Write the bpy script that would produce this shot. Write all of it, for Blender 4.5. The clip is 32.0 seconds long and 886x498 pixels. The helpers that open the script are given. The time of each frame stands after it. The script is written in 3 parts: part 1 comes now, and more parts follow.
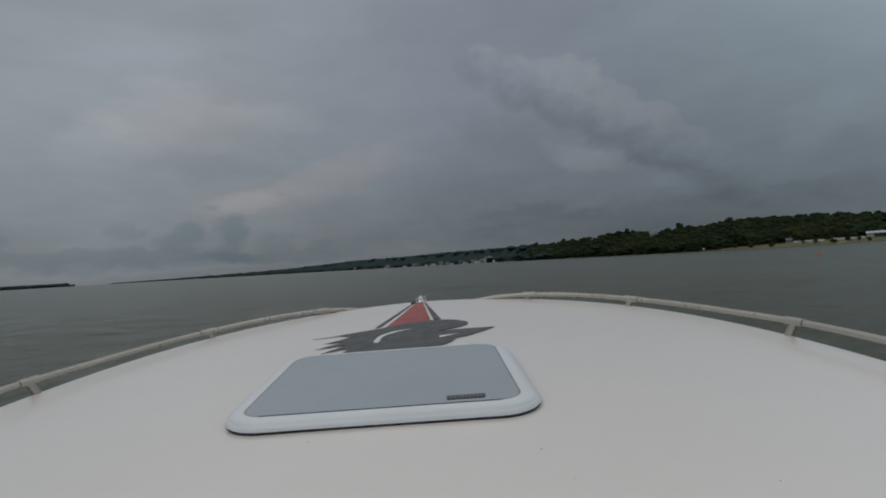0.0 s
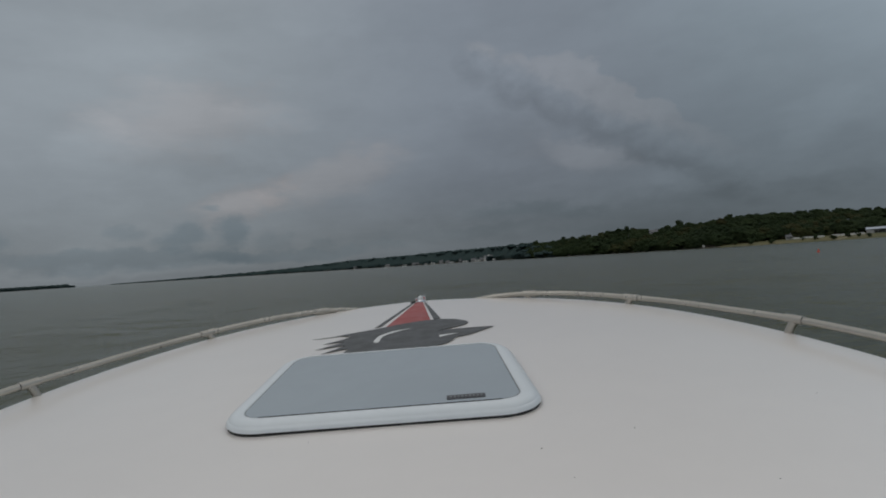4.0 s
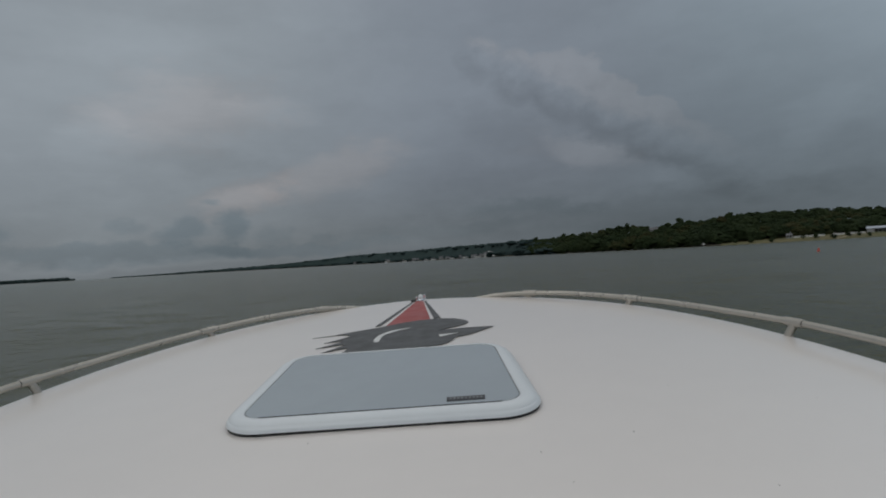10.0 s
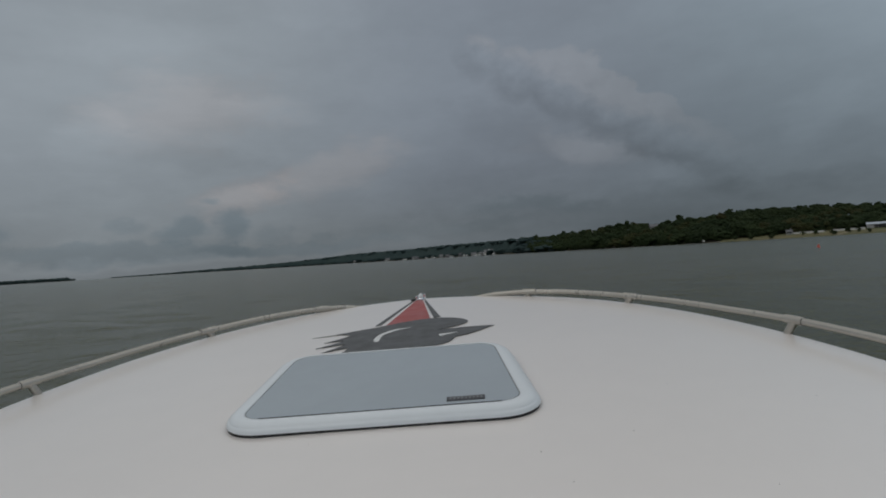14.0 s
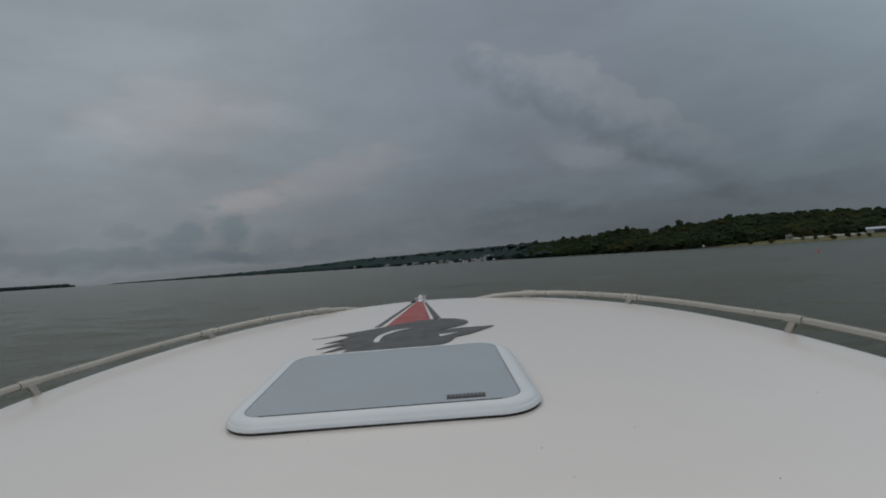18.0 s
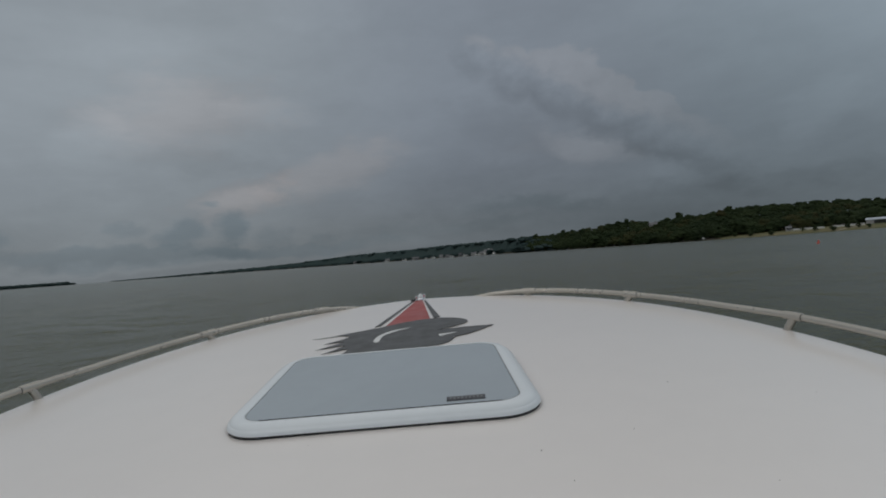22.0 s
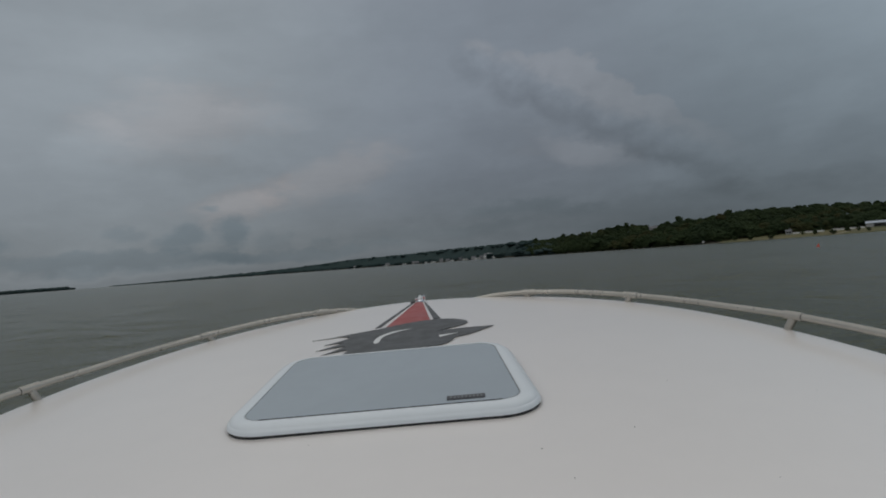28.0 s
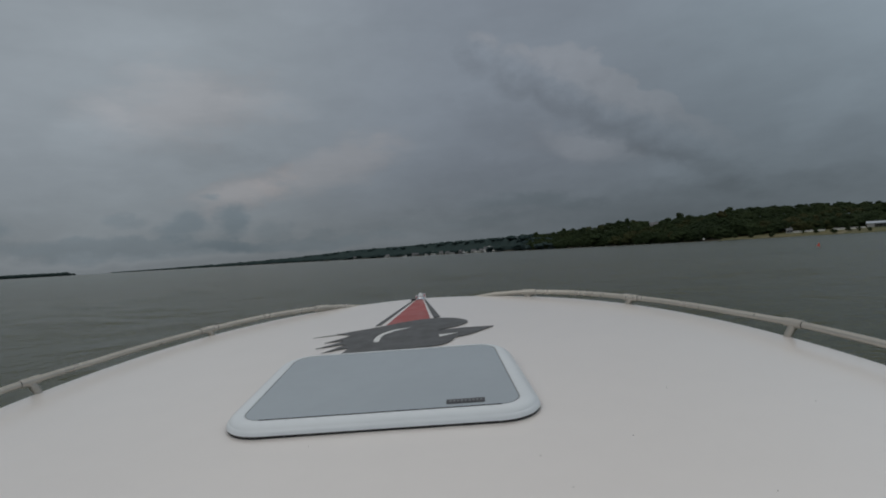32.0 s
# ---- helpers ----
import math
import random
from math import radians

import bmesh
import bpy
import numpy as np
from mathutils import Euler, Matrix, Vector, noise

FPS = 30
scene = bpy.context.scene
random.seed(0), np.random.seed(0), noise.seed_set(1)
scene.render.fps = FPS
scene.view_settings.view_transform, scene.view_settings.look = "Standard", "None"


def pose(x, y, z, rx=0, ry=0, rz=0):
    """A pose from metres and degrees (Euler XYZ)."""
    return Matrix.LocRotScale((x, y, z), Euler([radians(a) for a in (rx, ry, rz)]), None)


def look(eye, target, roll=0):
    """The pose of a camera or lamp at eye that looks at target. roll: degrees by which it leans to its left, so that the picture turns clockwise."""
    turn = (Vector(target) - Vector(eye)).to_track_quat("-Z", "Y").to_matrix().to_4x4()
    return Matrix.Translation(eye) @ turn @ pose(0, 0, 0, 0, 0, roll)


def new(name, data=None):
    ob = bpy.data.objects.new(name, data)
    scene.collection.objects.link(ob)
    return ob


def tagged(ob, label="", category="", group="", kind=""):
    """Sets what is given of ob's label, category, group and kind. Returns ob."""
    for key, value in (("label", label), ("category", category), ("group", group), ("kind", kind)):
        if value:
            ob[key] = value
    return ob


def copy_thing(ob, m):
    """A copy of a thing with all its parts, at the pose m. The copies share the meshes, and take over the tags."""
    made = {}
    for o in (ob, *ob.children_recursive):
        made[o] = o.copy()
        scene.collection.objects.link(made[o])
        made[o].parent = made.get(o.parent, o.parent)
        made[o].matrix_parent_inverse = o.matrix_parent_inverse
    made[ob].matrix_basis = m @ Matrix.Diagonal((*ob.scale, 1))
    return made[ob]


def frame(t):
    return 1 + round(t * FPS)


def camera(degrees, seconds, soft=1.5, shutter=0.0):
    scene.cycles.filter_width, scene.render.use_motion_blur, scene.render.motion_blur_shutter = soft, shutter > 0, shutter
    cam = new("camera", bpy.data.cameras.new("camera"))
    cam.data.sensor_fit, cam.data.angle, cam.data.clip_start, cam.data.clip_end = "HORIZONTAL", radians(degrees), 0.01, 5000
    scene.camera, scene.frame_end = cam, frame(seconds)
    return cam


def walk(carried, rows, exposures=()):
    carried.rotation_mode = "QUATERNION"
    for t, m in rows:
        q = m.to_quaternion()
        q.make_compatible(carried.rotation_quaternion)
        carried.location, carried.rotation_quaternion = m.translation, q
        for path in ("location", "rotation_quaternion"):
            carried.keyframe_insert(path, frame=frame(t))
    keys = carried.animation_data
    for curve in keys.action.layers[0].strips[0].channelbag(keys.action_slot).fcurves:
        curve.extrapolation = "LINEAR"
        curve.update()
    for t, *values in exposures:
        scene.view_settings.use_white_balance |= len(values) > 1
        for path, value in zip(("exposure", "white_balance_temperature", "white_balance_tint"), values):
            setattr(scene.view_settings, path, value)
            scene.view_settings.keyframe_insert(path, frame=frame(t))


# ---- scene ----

# ---------------------------------------------------------------- camera
# The camera is fixed to the boat, which stands still. A part of the boat's nod and lean is given to the camera, and it shifts a
# little with them so that the foredeck stays where it is in the view. Seconds, then nod, shudder and lean in degrees.
cam = camera(74.0, 32.0, soft=1.9)
EYE = (0.0, 0.0, 2.2)
BOB = [(0, 0.45, 0, -0.27), (0.5, -0.19, -0.021, -0.02), (1, 0.3, -0.042, -0.42), (1.5, 0.14, -0.021, -0.06), (2, -0.02, 0, 0.14),
       (2.5, 0.28, -0.021, 0.04), (3, -0.39, -0.042, -0.2), (3.5, 0.35, -0.019, 0.09), (5.5, 0.09, -0.028, -0.05), (6, -0.32, -0.056, -0.32),
       (6.5, 1, -0.028, -0.54), (7, -0.12, 0, -0.97), (7.5, 1, 0.007, -1.06), (8, -0.28, 0.014, -0.85), (8.5, 1, -0.063, -0.74),
       (9, -0.39, -0.14, -1.08), (9.5, 0.64, -0.014, -0.85), (10, -0.03, -0.037, -0.34), (10.5, 0.68, -0.061, -0.34), (11, 0.35, -0.084, 0.12),
       (11.5, 0.35, -0.056, 0.4), (12, 0.64, -0.028, 0.67), (12.5, 0.31, -0.014, 0.07), (13, 0.17, 0, -0.24), (13.5, 0.66, -0.035, 0.09),
       (14, -0.18, -0.07, -0.04), (14.5, 0.45, -0.056, -0.03), (16.5, 0.06, -0.009, 0.18), (17, 0.49, 0, 0.12), (17.5, 0.28, -0.035, 0.26),
       (18, 0.37, -0.07, 0.06), (18.5, 0.4, -0.035, 0.32), (19, 0.66, 0, -0), (19.5, 0.43, -0.028, -0.31), (20, 0.19, -0.056, 0.12),
       (20.5, 1, 0, 0.41), (21, -0.29, 0.056, -0.05), (21.5, 1, 0.014, 0.46), (22, -0.21, -0.028, 0.57), (22.5, 1, -0.077, 0.96),
       (23, -0.89, -0.126, 1.1), (23.5, 1, 0.056, 1.1), (24, -0.59, -0.14, 0.76), (24.5, 0.83, 0.168, 0.77), (25, 0.01, -0.07, 0.19),
       (25.5, 0.31, -0.047, 1.1), (27.5, 0.23, 0.019, 0.09), (28, 0.14, 0.028, 0.68), (28.5, 0.68, 0.098, 0.31), (29, -0.08, 0.168, 0.31),
       (29.5, 0.78, 0, -0.15), (30, -0.57, -0.028, -0.86), (30.5, 0.63, -0.021, -0.44), (31, -0.38, -0.014, 0.04), (31.5, 0.62, -0.007, -0.02),
       (32, -0.57, 0, -0.35)]
walk(cam, [(t, pose(EYE[0] - 0.0027 * nod + 0.005 * lean, EYE[1] - 0.0004 * nod, EYE[2] - 0.0327 * nod - 0.0024 * lean,
                    91.0 + nod + shudder, 3.65 + lean, 1.35)) for t, nod, shudder, lean in BOB])

# ---------------------------------------------------------------- world, sun
SUN_EL, SUN_AZ = 38.0, -140.0
ZENITH = 1.95


def tree_of(owner):
    owner.use_nodes = True
    owner.node_tree.nodes.clear()
    return owner.node_tree


class Net:
    """Short hand for node trees."""

    def __init__(self, tree):
        self.t = tree

    def add(self, kind, **props):
        n = self.t.nodes.new(kind)
        for k, v in props.items():
            if k == "operation":
                n.operation = v
            elif k == "noise_dimensions":
                n.noise_dimensions = v
            elif k == "sky_type":
                n.sky_type = v
            elif k == "data_type":
                n.data_type = v
            elif k == "blend_type":
                n.blend_type = v
            elif k == "interpolation_type":
                n.interpolation_type = v
        return n

    def put(self, socket, v):
        if isinstance(v, bpy.types.NodeSocket):
            self.t.links.new(v, socket)
        else:
            socket.default_value = v

    def math(self, op, a, b=0.0, c=0.0, clamp=False):
        n = self.add("ShaderNodeMath", operation=op)
        n.use_clamp = clamp
        for s, v in zip(n.inputs, (a, b, c)):
            self.put(s, v)
        return n.outputs[0]

    def step(self, v, lo, hi, out_lo=0.0, out_hi=1.0):
        n = self.add("ShaderNodeMapRange", interpolation_type="SMOOTHSTEP")
        for s, x in zip(n.inputs, (v, lo, hi, out_lo, out_hi)):
            self.put(s, x)
        return n.outputs[0]

    def noise(self, vec, scale, detail=4.0, rough=0.5, dist=0.0):
        n = self.add("ShaderNodeTexNoise")
        if vec is not None:
            self.put(n.inputs["Vector"], vec)
        n.inputs["Scale"].default_value, n.inputs["Detail"].default_value = scale, detail
        n.inputs["Roughness"].default_value, n.inputs["Distortion"].default_value = rough, dist
        return n.outputs["Fac"]

    def mix(self, f, a, b, blend="MIX"):
        n = self.add("ShaderNodeMix", data_type="RGBA", blend_type=blend)
        for s, v in zip((n.inputs[0], n.inputs[6], n.inputs[7]), (f, a, b)):
            self.put(s, v)
        return n.outputs[2]

    def ramp(self, f, stops):
        n = self.add("ShaderNodeValToRGB")
        e = n.color_ramp.elements
        while len(e) < len(stops):
            e.new(0.5)
        for el, (p, c) in zip(e, stops):
            el.position = p
            el.color = (*c, 1) if isinstance(c, tuple) else (c, c, c, 1)
        self.put(n.inputs[0], f)
        return n.outputs[0]

    def xyz(self, x, y, z):
        n = self.add("ShaderNodeCombineXYZ")
        for s, v in zip(n.inputs, (x, y, z)):
            self.put(s, v)
        return n.outputs[0]


def overcast_sky():
    """A closed layer of stratus with one long roll of cumulus; tones are worked out in stops above a grey of 0.2."""
    world = bpy.data.worlds.new("overcast_sky")
    scene.world = world
    g = Net(tree_of(world))
    co = g.add("ShaderNodeTexCoord").outputs["Generated"]
    sep = g.add("ShaderNodeSeparateXYZ")
    g.put(sep.inputs[0], co)
    x, y, z = sep.outputs
    az0 = g.math("MULTIPLY", g.math("ARCTAN2", x, y), 57.2958)
    el0 = g.math("MULTIPLY", g.math("ARCSINE", z), 57.2958)

    def scaled(a, e, w):
        return g.xyz(g.math("MULTIPLY", az0, a), g.math("MULTIPLY", el0, e), w)

    def add(*terms):
        total = terms[0]
        for t in terms[1:]:
            total = g.math("ADD", total, t)
        return total

    def amount(v, k, centre=0.5):
        return g.math("MULTIPLY", g.math("SUBTRACT", v, centre), k)

    # the edges of every cloud wander with these
    curl = amount(g.noise(scaled(0.16, 0.24, 1.3), 1.0, 5.0, 0.55), 1.0)
    curl2 = amount(g.noise(scaled(0.16, 0.24, 9.3), 1.0, 5.0, 0.55), 1.0)
    billow = amount(g.noise(scaled(0.55, 0.75, 4.1), 1.0, 4.0, 0.55), 1.0)
    az = add(az0, g.math("MULTIPLY", curl, 6.5), g.math("MULTIPLY", billow, 1.5))
    el = add(el0, g.math("MULTIPLY", curl2, 3.0), g.math("MULTIPLY", billow, 0.9))

    ragged = add(amount(g.noise(scaled(0.13, 0.4, 6.2), 1.0, 6.0, 0.62), 1.3), g.math("MULTIPLY", billow, 0.5))

    def oval(a, e, ra, re, lean=0.0):
        """Distance from a cloud's centre, 1 at its rim; lean turns its long side, right end up."""
        da, de = g.math("SUBTRACT", az, a), g.math("SUBTRACT", el, e)
        c, s = math.cos(radians(lean)), math.sin(radians(lean))
        u = g.math("ADD", g.math("MULTIPLY", da, c / ra), g.math("MULTIPLY", de, s / ra))
        v = g.math("ADD", g.math("MULTIPLY", da, -s / re), g.math("MULTIPLY", de, c / re))
        return g.math("SQRT", g.math("ADD", g.math("MULTIPLY", u, u), g.math("MULTIPLY", v, v)))

    def patch(a, e, ra, re, stops, lean=0.0, core=0.25):
        return g.math("MULTIPLY", g.step(add(oval(a, e, ra, re, lean), ragged), 1.15, core), stops)

    # the layer's broad tone: bright to the left and overhead, dark low down to the right
    a = g.math("DIVIDE", g.math("MINIMUM", g.math("MAXIMUM", az0, -42.0), 40.0), 30.0)
    e = g.math("DIVIDE", g.math("MINIMUM", g.math("MAXIMUM", el0, 0.3), 23.0), 20.0)
    aa, ee, ae = g.math("MULTIPLY", a, a), g.math("MULTIPLY", e, e), g.math("MULTIPLY", a, e)
    terms = [g.math("MULTIPLY", v, k) for v, k in ((a, -0.611), (e, 1.345), (aa, 0.149), (ae, 0.163), (ee, -0.053),
                                                   (g.math("MULTIPLY", aa, a), 0.238), (g.math("MULTIPLY", aa, e), 0.103),
                                                   (g.math("MULTIPLY", ae, e), 0.095), (g.math("MULTIPLY", ee, e), -0.353))]
    tone = add(-0.634, *terms)
    drawn = g.noise(scaled(0.035, 0.12, 3.1), 1.0, 4.0, 0.55, 0.5)
    shreds = g.noise(scaled(0.09, 0.3, 7.7), 1.0, 5.0, 0.55, 0.4)
    leaning = g.noise(g.xyz(g.math("MULTIPLY", add(az0, g.math("MULTIPLY", el0, 1.6)), 0.05), g.math("MULTIPLY", add(el0, g.math("MULTIPLY", az0, -0.3)), 0.16), 2.6), 1.0, 4.0, 0.5, 0.3)
    mottled = amount(g.noise(scaled(0.22, 0.62, 5.4), 1.0, 5.0, 0.6, 0.3), 1.0)
    tone = add(tone, amount(drawn, 0.30), amount(shreds, 0.24), amount(leaning, 0.26), g.math("MULTIPLY", billow, 0.09), g.math("MULTIPLY", mottled, g.step(el0, 15.0, 3.0, 0.06, 0.30)))

    # low bank over the far shore, with the brighter strip under it
    bank = add(patch(-30.0, 1.9, 13.0, 1.0, -0.20, 0.0, 0.5), patch(-15.0, 1.9, 9.0, 0.8, -0.20, 0.0, 0.4), patch(-41.0, 3.6, 4.0, 1.1, -0.22),
               patch(-6.0, 2.6, 8.0, 0.9, -0.05, -3.0), patch(9.0, 4.2, 9.0, 1.0, -0.16, -6.0), patch(2.0, 3.0, 6.0, 0.8, -0.10), patch(19.0, 2.0, 14.0, 0.8, -0.08))
    puffs = add(patch(-25.4, 3.8, 2.3, 1.3, -0.26, 10.0, 0.3), patch(-20.7, 4.1, 2.2, 1.5, -0.28, 30.0, 0.3), patch(-22.9, 5.9, 1.7, 0.5, -0.2), patch(-30.0, 4.4, 1.8, 0.9, -0.14),
                patch(-17.4, 3.1, 2.4, 1.0, -0.12), patch(-12.5, 2.7, 2.2, 0.7, -0.12))
    glow = add(patch(-25.5, 14.6, 6.0, 3.6, 0.17, 8.0), patch(-31.5, 11.8, 4.0, 2.2, 0.10, 40.0), patch(-17.5, 14.6, 5.0, 1.7, 0.12), patch(-11.0, 8.9, 8.5, 2.3, 0.17, 17.0),
               patch(-20.5, 6.4, 5.0, 1.3, 0.22, 12.0), patch(-32.0, 1.0, 18.0, 0.6, 0.14), patch(12.5, 9.4, 6.0, 1.7, 0.28, -12.0), patch(20.0, 6.0, 3.0, 0.9, 0.12, -10.0),
               patch(32.0, 9.5, 4.0, 2.2, 0.13, 35.0), patch(5.0, 9.5, 4.0, 1.2, 0.07, -8.0), patch(-7.0, 1.5, 13.0, 1.0, 0.14, -2.0))
    shade = add(patch(5.5, 11.8, 6.5, 2.2, -0.10, -24.0), patch(1.0, 6.6, 9.0, 1.9, -0.06, 16.0), patch(-24.0, 10.0, 9.0, 1.6, -0.10, -6.0), patch(29.0, 4.6, 9.0, 1.3, -0.12), patch(17.0, 3.4, 20.0, 2.2, -0.15))
    tone = add(tone, bank, puffs, glow, shade)

    # the roll: heaped lobes along a line that falls to the right, lit on top, with a dark flat belly
    hump = None
    for la, le, lr, lh in ((3.3, 18.3, 2.9, 2.7), (7.0, 16.2, 3.4, 2.9), (11.2, 15.1, 4.3, 3.9), (15.2, 12.9, 4.0, 3.6), (19.0, 10.6, 3.8, 3.4), (22.2, 8.4, 3.8, 3.0), (25.4, 6.2, 3.8, 2.6)):
        h = g.math("SUBTRACT", 1.0, oval(la, le, lr, lh, -20.0))
        hump = h if hump is None else g.math("SMOOTH_MAX", hump, h, 0.1)
    line = g.math("SUBTRACT", el, g.math("MULTIPLY_ADD", g.math("SUBTRACT", az0, 3.4), -0.52, 18.6))
    fade = g.math("MULTIPLY", g.step(az0, 29.0, 17.0), g.step(az0, 0.0, 4.0, 0.6, 1.0))
    soft = g.math("ADD", g.step(line, 0.0, -2.4, 0.2, 0.5), g.step(az0, 10.0, 4.0, 0.0, 0.2))
    inside = g.math("MULTIPLY", g.step(hump, 0.02, soft), fade)
    light = g.ramp(g.math("DIVIDE", g.math("ADD", g.math("ADD", line, g.math("MULTIPLY", billow, 1.5)), 3.5), 7.0),
                   [(0.0, 0.10), (0.18, 0.12), (0.36, 0.27), (0.52, 0.46), (0.70, 0.68), (1.0, 0.74)])
    cauliflower = add(amount(hump, 0.15, 0.3), g.math("MULTIPLY", billow, 0.13))
    tone = add(tone, g.math("MULTIPLY", inside, add(amount(light, 0.82), cauliflower)))
    tone = add(tone, patch(21.5, 6.8, 7.5, 1.6, -0.12, -25.0, 0.2))

    # overhead the layer is brighter, as under any closed overcast
    level = g.math("MULTIPLY", g.math("POWER", 2.0, tone), 0.2)
    level = g.math("MULTIPLY", level, g.step(z, 0.38, 0.95, 1.0, ZENITH))

    tint = g.mix(g.step(az0, -24.0, 4.0), (0.885, 1.0, 1.105, 1), (0.87, 1.0, 1.17, 1))
    tint = g.mix(g.step(az0, 8.0, 30.0), tint, (0.83, 1.0, 1.15, 1))
    tint = g.mix(g.step(el0, 9.0, 1.0, 0.0, 0.8), tint, g.mix(g.step(az0, -20.0, 24.0), (0.89, 1.0, 1.08, 1), (0.83, 1.0, 1.14, 1)))
    warm = add(patch(-24.0, 14.5, 9.0, 4.2, 0.5, 6.0), patch(-11.0, 8.9, 9.0, 2.6, 0.5, 17.0), patch(-20.5, 6.4, 6.0, 1.9, 0.7, 12.0),
               g.math("MULTIPLY", inside, g.step(light, 0.4, 0.7, 0.0, 0.3)), patch(12.5, 9.4, 7.0, 1.8, 0.25, -12.0))
    tint = g.mix(g.math("MINIMUM", warm, 1.0), tint, (1.0, 0.985, 1.02, 1))
    tint = g.mix(g.math("MULTIPLY", add(bank, puffs), -2.6, clamp=True), tint, (0.80, 1.0, 1.15, 1))
    tint = g.mix(g.step(z, 0.38, 0.8), tint, (0.98, 0.99, 0.985, 1))
    cloud = g.add("ShaderNodeVectorMath", operation="SCALE")
    g.put(cloud.inputs[0], tint)
    g.put(cloud.inputs["Scale"], level)
    sky = g.add("ShaderNodeTexSky", sky_type="NISHITA")
    sky.sun_disc, sky.sun_elevation, sky.sun_rotation = False, radians(SUN_EL), radians(SUN_AZ)
    low = g.add("ShaderNodeVectorMath", operation="SCALE")
    g.put(low.inputs[0], sky.outputs[0])
    low.inputs["Scale"].default_value = 0.05
    both = g.mix(0.97, low.outputs[0], cloud.outputs[0])
    bg = g.add("ShaderNodeBackground")
    g.put(bg.inputs[0], both)
    bg.inputs[1].default_value = 1.0
    out = g.add("ShaderNodeOutputWorld")
    g.put(out.inputs[0], bg.outputs[0])


overcast_sky()
sun = new("sun", bpy.data.lights.new("sun", "SUN"))
sun.data.energy, sun.data.angle, sun.data.color = 0.3, radians(40), (1.0, 0.96, 0.9)
_d = Vector((math.sin(radians(SUN_AZ)) * math.cos(radians(SUN_EL)), math.cos(radians(SUN_AZ)) * math.cos(radians(SUN_EL)),
             math.sin(radians(SUN_EL))))
sun.matrix_world = look(_d * 50, (0, 0, 0))

# ---------------------------------------------------------------- materials


def material(name, base, rough=0.5, metal=0.0, vary=0.0, scale=5.0, bump=0.0, bump_scale=40.0, coat=0.0, island=0.0, alt=None, spec=0.5, uneven=0.07,
             generated=False, leafy=False):
    """A surface with two scales of variation: broad tone, fine grain, and relief."""
    m = bpy.data.materials.new(name)
    g = Net(tree_of(m))
    p = g.add("ShaderNodeBsdfPrincipled")
    co = g.add("ShaderNodeTexCoord").outputs["Object"]
    if generated:
        co = g.add("ShaderNodeNewGeometry").outputs["Position"]
    colour = (*base, 1)
    if vary or alt:
        f = g.noise(co, scale, 5.0, 0.6)
        f2 = g.noise(co, scale * 9.0, 3.0, 0.6)
        f = g.math("ADD", g.math("MULTIPLY", f, 0.7), g.math("MULTIPLY", f2, 0.3))
        other = alt or tuple(c * (1 - vary) for c in base)
        colour = g.mix(g.step(f, 0.35, 0.65), colour, (*other, 1))
    if island:
        r = g.add("ShaderNodeNewGeometry").outputs["Random Per Island"]
        r2 = g.add("ShaderNodeObjectInfo").outputs["Random"]
        k = g.math("ADD", g.math("MULTIPLY", r, 0.6), g.math("MULTIPLY", r2, 0.4))
        n = g.add("ShaderNodeHueSaturation")
        g.put(n.inputs["Hue"], g.step(k, 0.0, 1.0, 0.5 - 0.035 * island, 0.5 + 0.02 * island))
        g.put(n.inputs["Value"], g.step(k, 0.0, 1.0, 1 - 0.35 * island, 1 + 0.3 * island))
        g.put(n.inputs["Color"], colour)
        colour = n.outputs[0]
    g.put(p.inputs["Base Color"], colour)
    rr = g.step(g.noise(co, scale * 2.3, 4.0, 0.6), 0.3, 0.7, max(rough - uneven, 0.02), min(rough + uneven, 1.0))
    g.put(p.inputs["Roughness"], rr)
    p.inputs["Metallic"].default_value = metal
    p.inputs["Coat Weight"].default_value = coat
    p.inputs["Coat Roughness"].default_value = 0.2
    p.inputs["Specular IOR Level"].default_value = spec
    if bump:
        b = g.add("ShaderNodeBump")
        b.inputs["Strength"].default_value, b.inputs["Distance"].default_value = 1.0, bump
        g.put(b.inputs["Height"], g.noise(co, bump_scale, 4.0, 0.6))
        g.put(p.inputs["Normal"], b.outputs[0])
    if leafy:
        # small leaves face every way: the crown takes the sky's light evenly, with only a little of the clump's own turn
        n = g.add("ShaderNodeVectorMath", operation="MULTIPLY_ADD")
        g.put(n.inputs[0], g.add("ShaderNodeNewGeometry").outputs["Normal"])
        n.inputs[1].default_value, n.inputs[2].default_value = (0.5, 0.5, 0.5), (0.0, -0.55, 0.5)
        u = g.add("ShaderNodeVectorMath", operation="NORMALIZE")
        g.put(u.inputs[0], n.outputs[0])
        g.put(p.inputs["Normal"], u.outputs[0])
    out = g.add("ShaderNodeOutputMaterial")
    g.put(out.inputs[0], p.outputs[0])
    return m


